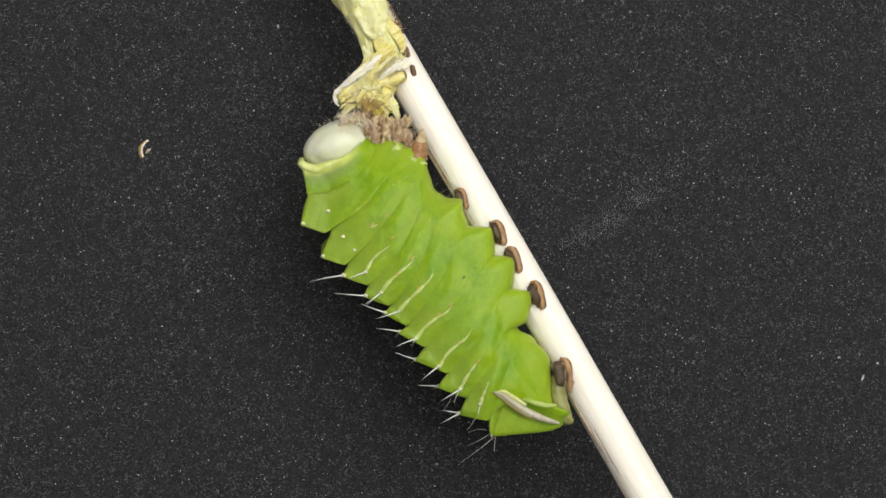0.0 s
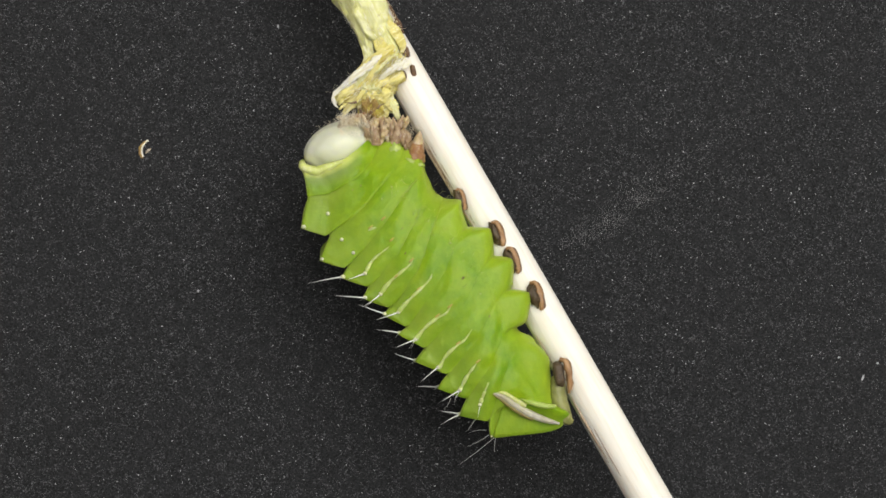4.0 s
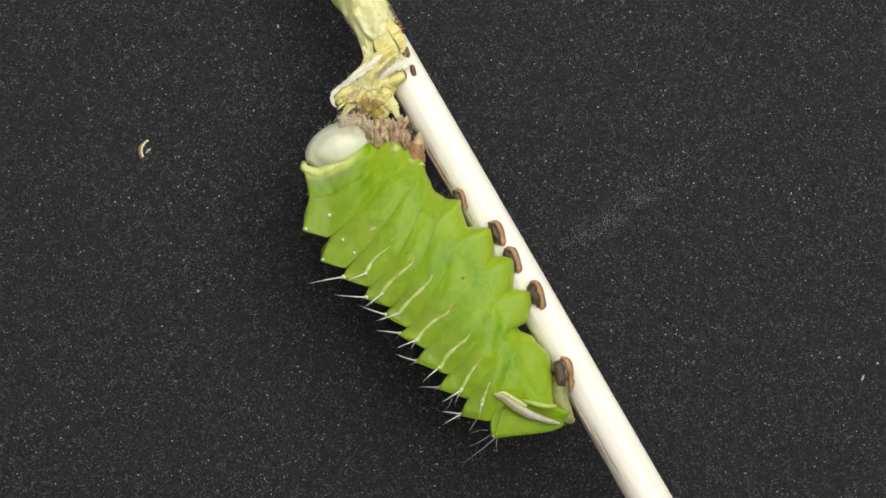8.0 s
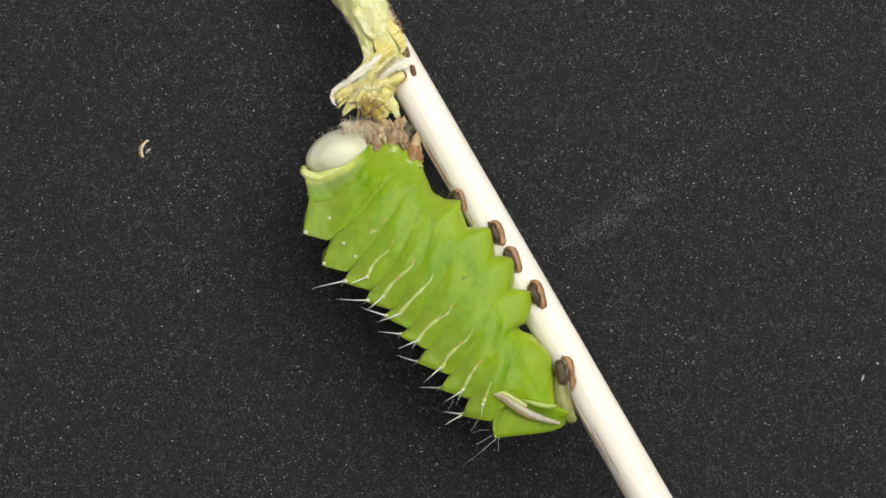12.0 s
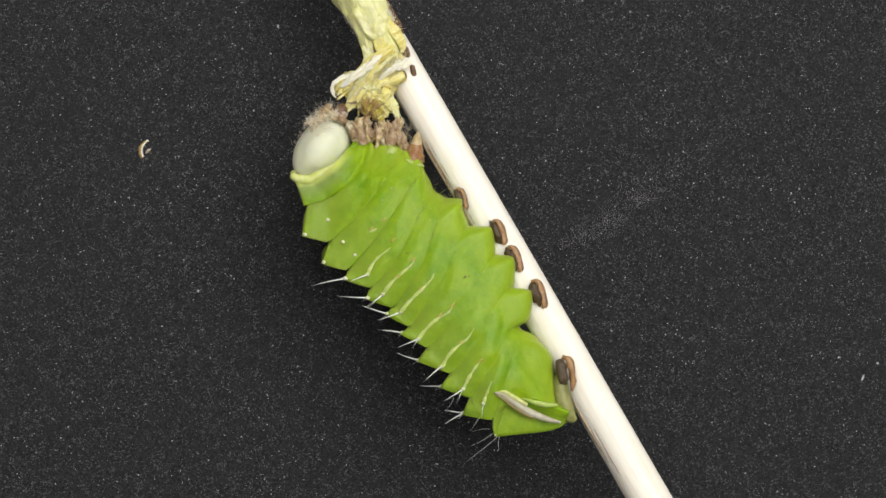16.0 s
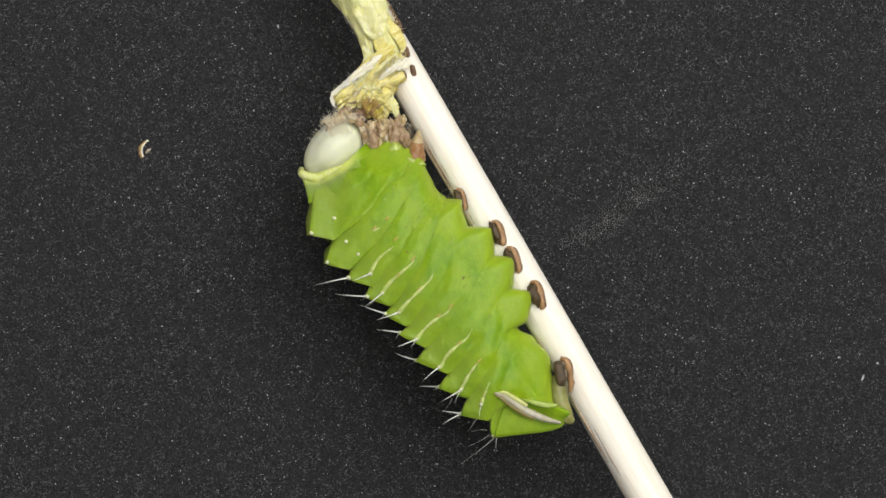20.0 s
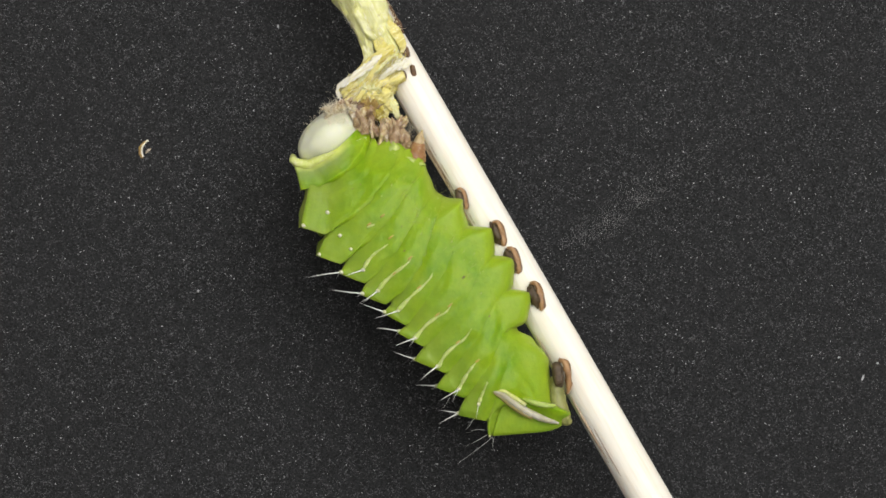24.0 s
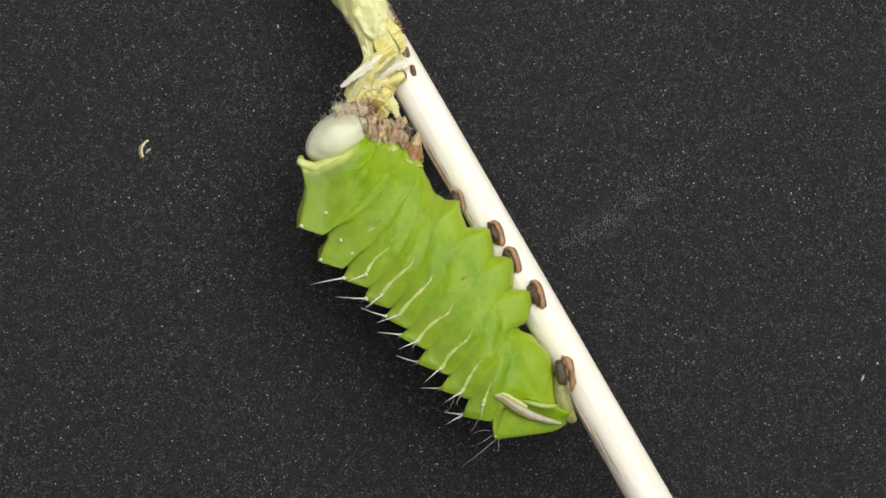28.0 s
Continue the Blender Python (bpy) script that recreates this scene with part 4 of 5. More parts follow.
def leaf_parts():
    o = lean(100)
    part("rolled_blade", *tube([(575, -130, o + 1.2, 44), (608, -60, o + 1.3, 46), (640, 0, o + 1.4, 42), (664, 46, o + 1.7, 33), (684, 80, o + 1.8, 25), (698, 108, o + 1.8, 17)], 60, 40, crumple(1, 5, 0.14)), WILT_ROLL, leaf)
    # flat creased faces of the roll
    for seed, pts in ((1, [(600, -40, o + 3.2, 14, -35), (612, 0, o + 3.5, 15, -35), (628, 40, o + 3.4, 13, -40), (645, 82, o + 3.2, 9, -45), (655, 108, o + 2.9, 3, -45)]),
                      (2, [(630, -40, o + 4.3, 28, 5), (648, 0, o + 4.3, 29, 5), (660, 36, o + 4.2, 27, 5), (668, 62, o + 4.0, 15, 5), (672, 74, o + 3.8, 3, 5)]),
                      (3, [(668, -20, o + 3.4, 10, 40), (674, 12, o + 3.4, 9, 40), (687, 40, o + 3.4, 9, 30), (704, 62, o + 3.3, 10, 15), (712, 80, o + 3.1, 7, 10), (712, 94, o + 2.8, 3, 10)]),
                      (4, [(662, 62, o + 3.8, 5, 0), (672, 78, o + 4.0, 11, 5), (680, 94, o + 4.0, 10, 5), (684, 112, o + 3.8, 4, 5)])):
        part("leaf_face", *ribbon(pts, 0.12, seed, 40, 0.12), WILT_ROLL if seed < 3 else WILT, leaf)
    part("twisted_blade", *tube([(712, 100, o + 1.9, 8), (692, 112, o + 2.3, 17), (668, 128, o + 2.5, 21), (645, 148, o + 2.6, 19), (625, 162, o + 2.5, 14), (612, 172, o + 2.4, 6)], 60, 40, crumple(4, 7, 0.26)), WILT, leaf)
    part("ragged_fold", *tube([(700, 140, o + 2.0, 10), (688, 152, o + 2.3, 16), (672, 168, o + 2.5, 19), (662, 188, o + 2.5, 15), (656, 204, o + 2.4, 6)], 56, 40, crumple(7, 7, 0.34)), WILT, leaf)
    # the small roll that points at the stick, with its browned open end
    roll = part("small_roll", *tube([(648, 158, o + 3.2, 7), (668, 150, o + 3.4, 11), (692, 141, o + 3.5, 12), (712, 134, o + 3.5, 11), (716, 132.5, o + 3.5, 8)], 40, 30, crumple(4, 3, 0.12)), WILT, leaf, "small yellow leaf roll")
    part("roll_end", *blob((715, 133, o + 3.55), 75, (9, 4.5, 0.4), 16, 10, 0.9, 0.3, 3), BARK, roll, "browned open end of the roll")
    rnd = random.Random(3)
    part("bleached_edge", *ribbon([(680, 92, o + 4.3, 3, -25), (662, 108, o + 4.8, 6, -25), (641, 125, o + 4.8, 8, -25), (621, 140, o + 4.5, 6, -25), (603, 154, o + 4.0, 3, -25)], 0.15, 11, 60, 0.6), WILT_PALE, leaf, "bleached curled leaf edge")
    part("bleached_edge", *ribbon([(728, 110, o + 4.0, 5, 0), (713, 113, o + 4.5, 9, 0), (698, 121, o + 4.6, 7, 0), (680, 134, o + 4.4, 4, 0), (668, 146, o + 3.8, 2, 0)], 0.12, 12, 60, 0.5), WILT_PALE, leaf, "bleached curled leaf edge")
    for k in range(46):
        s = k / 45
        x0, y0 = 704 - 30 * rnd.random() - 34 * s, 70 + 26 * rnd.random() + 66 * s * rnd.random() + 14 * s
        ln, way = rnd.uniform(40, 96), radians(rnd.gauss(137, 8))
        bend = rnd.uniform(-7, 7)
        dx, dy = math.cos(way) * ln, math.sin(way) * ln
        z, w, tilt = o + rnd.uniform(3.6, 4.5), rnd.uniform(2.5, 8.0), rnd.uniform(-35, 35)
        if x0 + dx * 0.7 < 640 - 0.55 * (y0 + dy * 0.7 - 120) or x0 + dx < 606:
            continue
        strip = [(x0, y0, z - 0.3, w * 0.5, tilt), (x0 + dx * 0.33, y0 + dy * 0.33 + bend, z + 0.1, w, tilt), (x0 + dx * 0.67, y0 + dy * 0.67 + bend, z - 0.2, w * 0.9, tilt * 0.6), (x0 + dx, y0 + dy, z - 0.7, w * 0.35, tilt * 0.4)]
        part("leaf_strip", *ribbon(strip, rnd.uniform(0.05, 0.4), 20 + k, 22, 0.3), rnd.choice((WILT, WILT, WILT_DEEP, WILT, WILT_ROLL)), leaf)
    for k in range(16):
        x0, y0 = rnd.uniform(648, 690), rnd.uniform(138, 164)
        ln, way = rnd.uniform(24, 44), radians(rnd.gauss(92, 20))
        dx, dy = math.cos(way) * ln, math.sin(way) * ln
        z, w, tilt = o + rnd.uniform(3.2, 4.1), rnd.uniform(8, 15), rnd.uniform(-50, 50)
        strip = [(x0, y0, z, w * 0.6, tilt), (x0 + dx * 0.4 + rnd.uniform(-4, 4), y0 + dy * 0.4, z + 0.3, w, tilt), (x0 + dx * 0.75, y0 + dy * 0.75, z, w * 0.9, tilt * 0.7), (x0 + dx, y0 + dy, z - 0.5, w * 0.5, tilt * 0.5)]
        part("leaf_flap", *ribbon(strip, rnd.uniform(0.0, 0.3), 60 + k, 26, 0.6), rnd.choice((WILT, WILT_DEEP, WILT, WILT_ROLL, WILT)), leaf)
    part("leaf_face", *ribbon([(650, 60, o + 3.0, 6, -20), (650, 82, o + 3.4, 10, -20), (652, 102, o + 3.6, 10, -15), (644, 122, o + 3.6, 6, -15), (636, 132, o + 3.4, 2, -15)], 0.12, 5, 40, 0.15), WILT_ROLL, leaf)
    for k, (x0, y0, x1, y1, w, stuff) in enumerate(((680, 158, 694, 200, 9, WILT_ROLL), (690, 164, 706, 214, 6, WILT_ROLL), (672, 168, 684, 208, 10, WILT), (660, 172, 668, 214, 10, OCHRE),
                                                    (650, 172, 652, 210, 9, WILT_DEEP), (640, 168, 640, 198, 9, WILT), (668, 180, 676, 218, 8, WILT_DEEP), (628, 166, 626, 192, 7, WILT))):
        strip = [(x0, y0, o + 3.3, w * 0.6, 20 - 6 * k), (x0 + (x1 - x0) * 0.4, y0 + (y1 - y0) * 0.4, o + 3.6, w, 25 - 8 * k), (x0 + (x1 - x0) * 0.75, y0 + (y1 - y0) * 0.75, o + 3.2, w * 0.9, 10), (x1, y1, o + 2.8, w * 0.35, 0)]
        part("hanging_flap", *ribbon(strip, 0.1, 140 + k, 30, 0.6), stuff, leaf)
    # ochre flaps that colour in the shade deep inside the fold
    for k, (x0, y0) in enumerate(((652, 172), (662, 178), (644, 180))):
        part("fold_shade_flap", *ribbon([(x0, y0 - 6, o + 3.6, 4, 30), (x0 + 3, y0 + 4, o + 3.9, 8, 30), (x0 + 2, y0 + 18, o + 3.4, 4, 20)], 0.2, 120 + k, 20, 0.5), OCHRE, leaf, "browned chewed flap")
    tip = part("gnawed_tip", *tube([(640, 146, o + 2.8, 8), (622, 159, o + 2.9, 16), (606, 169, o + 2.8, 14), (594, 177, o + 2.7, 8), (590, 183, o + 2.7, 3)], 40, 36, crumple(6, 7, 0.34)), WILT, leaf, "gnawed yellow leaf tip")
    part("tip_edge", *ribbon([(642, 134, o + 3.7, 2, -20), (620, 147, o + 3.9, 4, -25), (600, 156, o + 3.8, 4, -25), (588, 168, o + 3.6, 3.5, -10), (589, 182, o + 3.3, 3, 0), (596, 190, o + 3.1, 1, 0)], 0.15, 7, 60, 0.6), WILT_PALE, tip, "bleached edge of the leaf tip")
    for k in range(9):
        x0, y0, w = 644 - 4 * k + rnd.uniform(-4, 4), 146 + 3.5 * k + rnd.uniform(-3, 6), rnd.uniform(2, 4.5)
        strip = [(x0, y0, o + 3.9, w * 0.5, 20), (x0 - 12, y0 + 9 + rnd.uniform(-3, 3), o + 4.0, w, -10), (max(x0 - 25, 597), y0 + 15, o + 3.6, w * 0.4, -20)]
        part("tip_strip", *ribbon(strip, 0.15, 90 + k, 16, 0.4), rnd.choice((WILT, WILT_DEEP, WILT)), tip)
    PARTS["leaf_tip"] = tip
    for k in range(60):
        s = rnd.random()
        x, y = 712 - 74 * s + rnd.gauss(0, 5), 112 + 56 * s + rnd.gauss(0, 11)
        a = radians(142 + rnd.gauss(0, 14))
        part("leaf_fibre", *strand(at(x, y, o + rnd.uniform(3.8, 4.7) - 0.8 * s), (math.cos(a), math.sin(a), -0.4), rnd.uniform(14, 30), rnd.uniform(0.4, 1.0), rnd.uniform(-10, 10), 9), rnd.choice((WILT, WILT_DEEP, WILT, WILT_PALE)), leaf)
    for stuff, count in ((WILT_PALE, 110), (WILT, 120), (WILT_ROLL, 60)):
        threads = []
        for k in range(count):
            s = rnd.random()
            x, y = 716 - 88 * s + rnd.gauss(0, 4), 102 + 56 * s + rnd.gauss(0, 11)
            a = radians((142 if k % 4 else 108) + rnd.gauss(0, 12))
            threads.append(strand(at(x, y, o + rnd.uniform(4.1, 4.9) - 0.7 * s), (math.cos(a), math.sin(a), -0.3), rnd.uniform(10, 24), rnd.uniform(0.3, 0.75), rnd.uniform(-9, 9), 9))
        tagged(part("leaf_threads", *joined(threads), stuff, leaf, "loose yellow leaf threads"), kind="stuff")
    for stuff, count in ((WILT_PALE, 26), (WILT_ROLL, 60), (WILT, 20)):
        threads = []
        for k in range(count):
            s = rnd.random()
            x, y = 622 + 56 * s + rnd.uniform(-14, 18), -10 + 84 * s + rnd.gauss(0, 6)
            a = radians(60 + rnd.gauss(0, 14))
            threads.append(strand(at(x, y, o + rnd.uniform(3.9, 4.5) - abs(x - 652 - 0.5 * (y - 40)) * 0.03), (math.cos(a), math.sin(a), -0.1), rnd.uniform(10, 26), rnd.uniform(0.25, 0.6), rnd.uniform(-6, 6), 9))
        tagged(part("leaf_threads", *joined(threads), stuff, leaf, "loose yellow leaf threads"), kind="stuff")
    fuzz = []
    for k in range(250):
        s = rnd.random()
        if k < 130:
            (x, y), a = ((598 + 58 * s, 100 * s), 160) if k % 4 else ((684 + 28 * s, 6 + 62 * s), -25)
        else:
            x, y, a = 715 - 125 * s + rnd.gauss(0, 6), 100 + 74 * s + rnd.gauss(0, 13), (142 if k % 3 else -70)
        a = radians(a + rnd.gauss(0, 38))
        fuzz.append(strand(at(x, y, o + (rnd.uniform(1.6, 3.2) if k < 130 else rnd.uniform(3.4, 4.9))), (math.cos(a), math.sin(a), rnd.uniform(-0.3, 0.3)), rnd.uniform(3, 9), rnd.uniform(0.14, 0.32), rnd.uniform(-5, 5), 6))
    tagged(part("leaf_fuzz", *joined(fuzz), WILT_PALE, leaf, "fine pale torn fibres"), kind="stuff")
    for k in range(6):
        x, y = 690 + 5 * k + rnd.gauss(0, 3), 30 + 12 * k
        a = radians(rnd.gauss(-20, 40))
        part("leaf_fibre", *strand(at(x, y, o + 1.5), (math.cos(a), math.sin(a), 0), rnd.uniform(10, 20), 0.5, rnd.uniform(-6, 6), 5), TANHAIR, leaf)


leaf_parts()


def gnawed_bits():
    """Browned shreds where the leaf has been chewed."""
    rnd = random.Random(21)
    o = lean(190)
    for k in range(12):
        x, y = rnd.uniform(628, 672), rnd.uniform(176, 200)
        a = radians(rnd.gauss(90, 50))
        part("chewed_shred", *strand(at(x, y, o + rnd.uniform(3.0, 4.4)), (math.cos(a), math.sin(a), -0.2), rnd.uniform(10, 22), rnd.uniform(1.5, 3.4), rnd.uniform(-8, 8), 8), rnd.choice((OCHRE, WILT_DEEP, DARK)), leaf, "browned chewed shred")


gnawed_bits()


# ---- what lies on the sheet
def on_sheet(x, y, up=0.0):
    return at(x, y, BACK + up)


def dust():
    """Pale dust all over the sheet, and a swept smear of it in an arc."""
    rnd = np.random.RandomState(4)
    verts, faces = [], []

    def grain_of(p, r):
        k = len(verts)
        t = rnd.rand() * 3.1
        e = 0.5 + rnd.rand()
        for a in range(4):
            q = t + a * math.pi / 2
            s = r * (e if a % 2 else 1)
            verts.append((p[0] + math.cos(q) * s, p[1], p[2] + math.sin(q) * s))
        verts.append((p[0], p[1] - r * 0.7, p[2]))
        for a in range(4):
            faces.append((k + (a + 1) % 4, k + a, k + 4))
    for _ in range(6200):
        p = on_sheet(rnd.uniform(-60, 1628), rnd.uniform(-60, 942), 0.0)
        grain_of(p, 0.000024 + 0.000065 * rnd.rand() ** 4)
    ob = new("dust", mesh_of("dust", verts, faces, DUST, False))
    tagged(ob, "pale dust specks scattered over the black sheet", "dust", kind="stuff")
    verts, faces = [], []
    for _ in range(16000):
        s = 1.15 * rnd.rand() - 0.15
        x, y = 930 + 420 * s, 462 - 150 * s - 130 * s * s
        wide = 12 + 30 * max(0.0, math.sin(math.pi * min(1, s * 1.05)))
        g = rnd.randn() * wide * (0.2 if rnd.rand() < 0.6 else 0.55)
        clump = noise.noise(Vector((x * 0.02, y * 0.02 + g * 0.03, 3.0)))
        if rnd.rand() > (0.05 + 0.8 * math.exp(-((s - 0.44) / 0.15) ** 2)) * (0.5 + 1.6 * clump):
            continue
        grain_of(on_sheet(x + g * 0.55 + rnd.randn() * 8, y + g * 0.8 + rnd.randn() * 6), 0.00002 + 0.000018 * rnd.rand())
    ob = new("dust_smear", mesh_of("dust_smear", verts, faces, SMEAR, False))
    tagged(ob, "faint grey dust smear swept across the black sheet", "dust", kind="stuff")


dust()


def crumb():
    ob = thing("leaf_crumb", on_sheet(257, 264), "tiny curled cream leaf crumb stuck on the black sheet", "crumb")
    h = BACK
    part("curl", *tube([(262, 249, h + 0.12, 2.2), (258, 252, h + 0.25, 1.2), (252, 260, h + 0.3, 1.7), (251, 268, h + 0.25, 1.5), (253, 278, h + 0.12, 1.9)], 30, 8, crumple(2, 2, 0.3)), WILT_PALE, ob)
    # this ochre edge paints the dark halo of shadow round the crumb
    part("edge", *tube([(259, 250, h + 0.08, 1.2), (254, 254, h + 0.1, 2.2), (249, 261, h + 0.1, 2.6), (248, 270, h + 0.1, 2.4), (252, 280, h + 0.06, 1.6)], 26, 8, crumple(6, 3, 0.5)), OCHRE, ob, "browned edge of the curl")
    part("shred", *tube([(258, 272, h + 0.15, 1.0), (262, 267, h + 0.3, 2.6), (267, 264, h + 0.15, 1.4)], 14, 8, crumple(5, 3, 0.5)), BONE, ob, "pale brown shred")
    for x, y, ln, wd, lie in ((1527, 669, 6.0, 1.5, -68), (1485, 633, 2.2, 1.6, 0), (1553, 643, 2.4, 1.8, 20), (351, 515, 2.2, 2.0, 30), (492, 47, 3.4, 1.7, 80)):
        speck = new("lint", mesh_of("lint", *blob((x, y, BACK + 0.06), lie, (ln, wd, 0.08), 12, 8, 1.0, 0.5, x), DUST))
        tagged(speck, "tiny pale grey lint speck stuck on the black sheet", "lint", "lint on the sheet")


crumb()


# ---- what moves: seconds, shift on the board, turn in degrees
def drive(name, table):
    """Keys a part: seconds, shift, turn in the board's plane and, where given, the roll that brings its back forward."""
    ob = PARTS[name]
    home = ob.location.copy()
    rows = []
    for t, x, y, turn, *rolls in table:
        roll = (0.3 if name == "t2" else 0.15) * rolls[0] if rolls else 0.0
        m = pose(home.x + (x - 0.9 * roll) * UNIT, home.y, home.z - y * UNIT, 0, turn, 0)
        if roll:
            m = m @ Matrix.Rotation(-radians(roll), 4, Vector((0.5, 0, -0.87)))
        rows.append((t, m))
    walk(ob, rows)


def motions():
    drive("t1", [
        (0, -4, -6, 0), (0.5, -5, -8, 0), (1, 0, -14, 0), (1.5, -4, -5, 0), (2, -7, 0, 0), (2.5, -5, -4, 0), (3, -4, -5, 0), (3.5, -3, -4, 0), (5.5,
        -3, 1, 0), (6, -2, 1, 0), (6.5, 1, -5, 0), (7, 0, -1, 0), (7.5, 0, 1, 0), (8, 0, 0, 0), (8.5, 0, 0, 0), (9, 4, -4, 0), (9.5, 4, -4, 0), (10,
        4, -2, 0), (10.5, 3, 1, 0), (11, 3, 3, 0), (11.5, 4, -2, 0), (12, 0, 8, 0), (12.5, -4, 13, -1.2), (14.5, -7, 16, -4.8), (15, -12, 20, -6),
        (15.5, -20, 23, -8.4), (16, -18, 17, -9), (16.5, -20, 19, -9.6), (17, -20, 22, -9.6), (17.5, -19, 19, -8.4), (18, -16, 16, -7.2), (18.5, -8,
        10, -4.8), (19, -4, 7, -4.2), (19.5, -6, 9, -3.6), (20, -4, 11, -3.6), (20.5, -3, 11, -3.6), (21, 0, 6, -3.6), (21.5, 2, 2, -3.6), (23.5, -19,
        -15, -5.4), (24, -19, -12, -4.2), (24.5, -13, -19, -1.8), (25, -9, -28, -0.6), (25.5, -10, -23, 0), (26, -7, -23, 0), (26.5, -8, -17, 0), (27,
        -5, -19, 0), (27.5, -5, -15, 0), (28, -6, -10, 0)])
    drive("head", [
        (0, -4, -6, 0.8), (0.5, -5, -8, 0), (1, 0, -14, -1.8), (1.5, -4, -5, 2.6), (2, -7, 0, -1.5), (2.5, -5, -4, 0.1), (3, -4, -5, 0.2), (3.5, -3,
        -4, 0.2), (5.5, -3, 1, -1.5), (6, -2, 1, -0.2), (6.5, 1, -5, 0.9), (7, 0, -1, -0.5), (7.5, 0, 1, 0.4), (8, 0, 0, -1.5), (8.5, 0, 0, 2.4), (9,
        4, -4, -1.4), (9.5, 4, -4, -0.5), (10, 4, -2, 1.5), (10.5, 3, 1, -1.1), (11, 3, 3, 0.6), (11.5, 4, -2, -1.2), (12, 0, 8, 1.9), (12.5, -3.2,
        13.9, -4.2), (14.5, -1, 23.2, -15.4), (15, -3.8, 29.9, -21.8), (15.5, -9.9, 35.1, -26.1), (16, -6, 31.4, -31.9), (16.5, -8, 33.4, -33), (17,
        -8, 36.4, -29.7), (17.5, -7, 33.4, -31.9), (18, -4, 30.4, -27.4), (18.5, 4, 24.4, -24.2), (19, 8, 21.4, -22.3), (19.5, 6, 23.4, -22.5), (20,
        8, 25.4, -23.1), (20.5, 9, 25.4, -19.5), (21, 12, 20.4, -24.1), (21.5, 14, 16.4, -21.4), (23.5, -6, -4.2, -22.1), (24, -7.1, -2.5, -15.1),
        (24.5, -2.2, -15.9, -14.1), (25, 1.6, -25, -9.4), (25.5, 0.5, -20.2, -7.8), (26, 3.4, -20.3, -9.3), (26.5, 2.3, -14.4, -8.1), (27, 5.2,
        -16.5, -9.3), (27.5, 5.1, -12.7, -6), (28, 4, -7.8, -10)])
    drive("t2", [
        (0, 1.7, -0.9, 2.7, 0), (0.5, 3.2, -1.7, 3.3, 0), (1, 3.5, -1.9, 3.5, 0), (1.5, 0.5, -0.3, 2, 0), (2, -1.4, 0.8, 1.1, 0), (2.5, -1.4, 0.8,
        1.7, 0), (3, -1.1, 0.6, 1.9, 0), (3.5, -0.3, 0.2, 1.7, 0), (5.5, -1.3, 0.7, 0, 0), (6, 0.2, -0.1, 0.2, 0), (6.5, 2.4, -1.3, 1, 0), (7, 1.6,
        -0.9, 0.5, 0), (7.5, 0.4, -0.2, -0.1, 0), (8, -0.1, 0, -0.1, 0), (8.5, -0.3, 0.1, -0.2, 0), (9, 0.9, -0.5, 0.6, 0), (9.5, 0.4, -0.2, 0.6, 0),
        (10, -0.4, 0.2, 0.3, 0), (10.5, -1.8, 1, 0.1, 0), (11, -1.6, 0.9, -0, 0), (11.5, -0.7, 0.4, 0, 0), (12, -2.9, 1.5, -1.6, 0), (12.5, -4, 2.2,
        -2.3, 0), (14.5, -5.1, 2.8, -2.9, 0), (15, -7.1, 3.8, -3.6, 0), (15.5, -8.7, 4.7, -3.9, 0), (16, -5.9, 3.2, -2.3, 0), (16.5, -5.8, 3.2, -1.7,
        0), (17, -5.9, 3.2, -1.9, 0), (17.5, -3.3, 1.8, -1.9, 0), (18, -3.3, 1.8, -2.2, 3), (18.5, -2.4, 1.3, -2.4, 7.5), (19, -0.4, 0.2, -2.8, 9.8),
        (19.5, 0.5, -0.3, -3.4, 9.9), (20, 1.3, -0.7, -3.8, 10.1), (20.5, 1.7, -0.9, -4.1, 10.2), (21, 2, -1.1, -3.7, 10.4), (21.5, 2.4, -1.3, -3.3,
        10.5), (23.5, -0.6, 0.3, 0.9, 11.2), (24, -1.9, 1, 1.3, 11.2), (24.5, -0.9, 0.5, 3, 11.2), (25, -0.4, 0.2, 4.6, 11.2), (25.5, -2, 1.1, 3.9,
        11.2), (26, -2.1, 1.1, 3.5, 11.2), (26.5, -3.4, 1.8, 2.6, 11.2), (27, -2.6, 1.4, 2.9, 11.2), (27.5, -3.9, 2.1, 2.3, 11.2), (28, -4.7, 2.5,
        1.6, 11.2)])
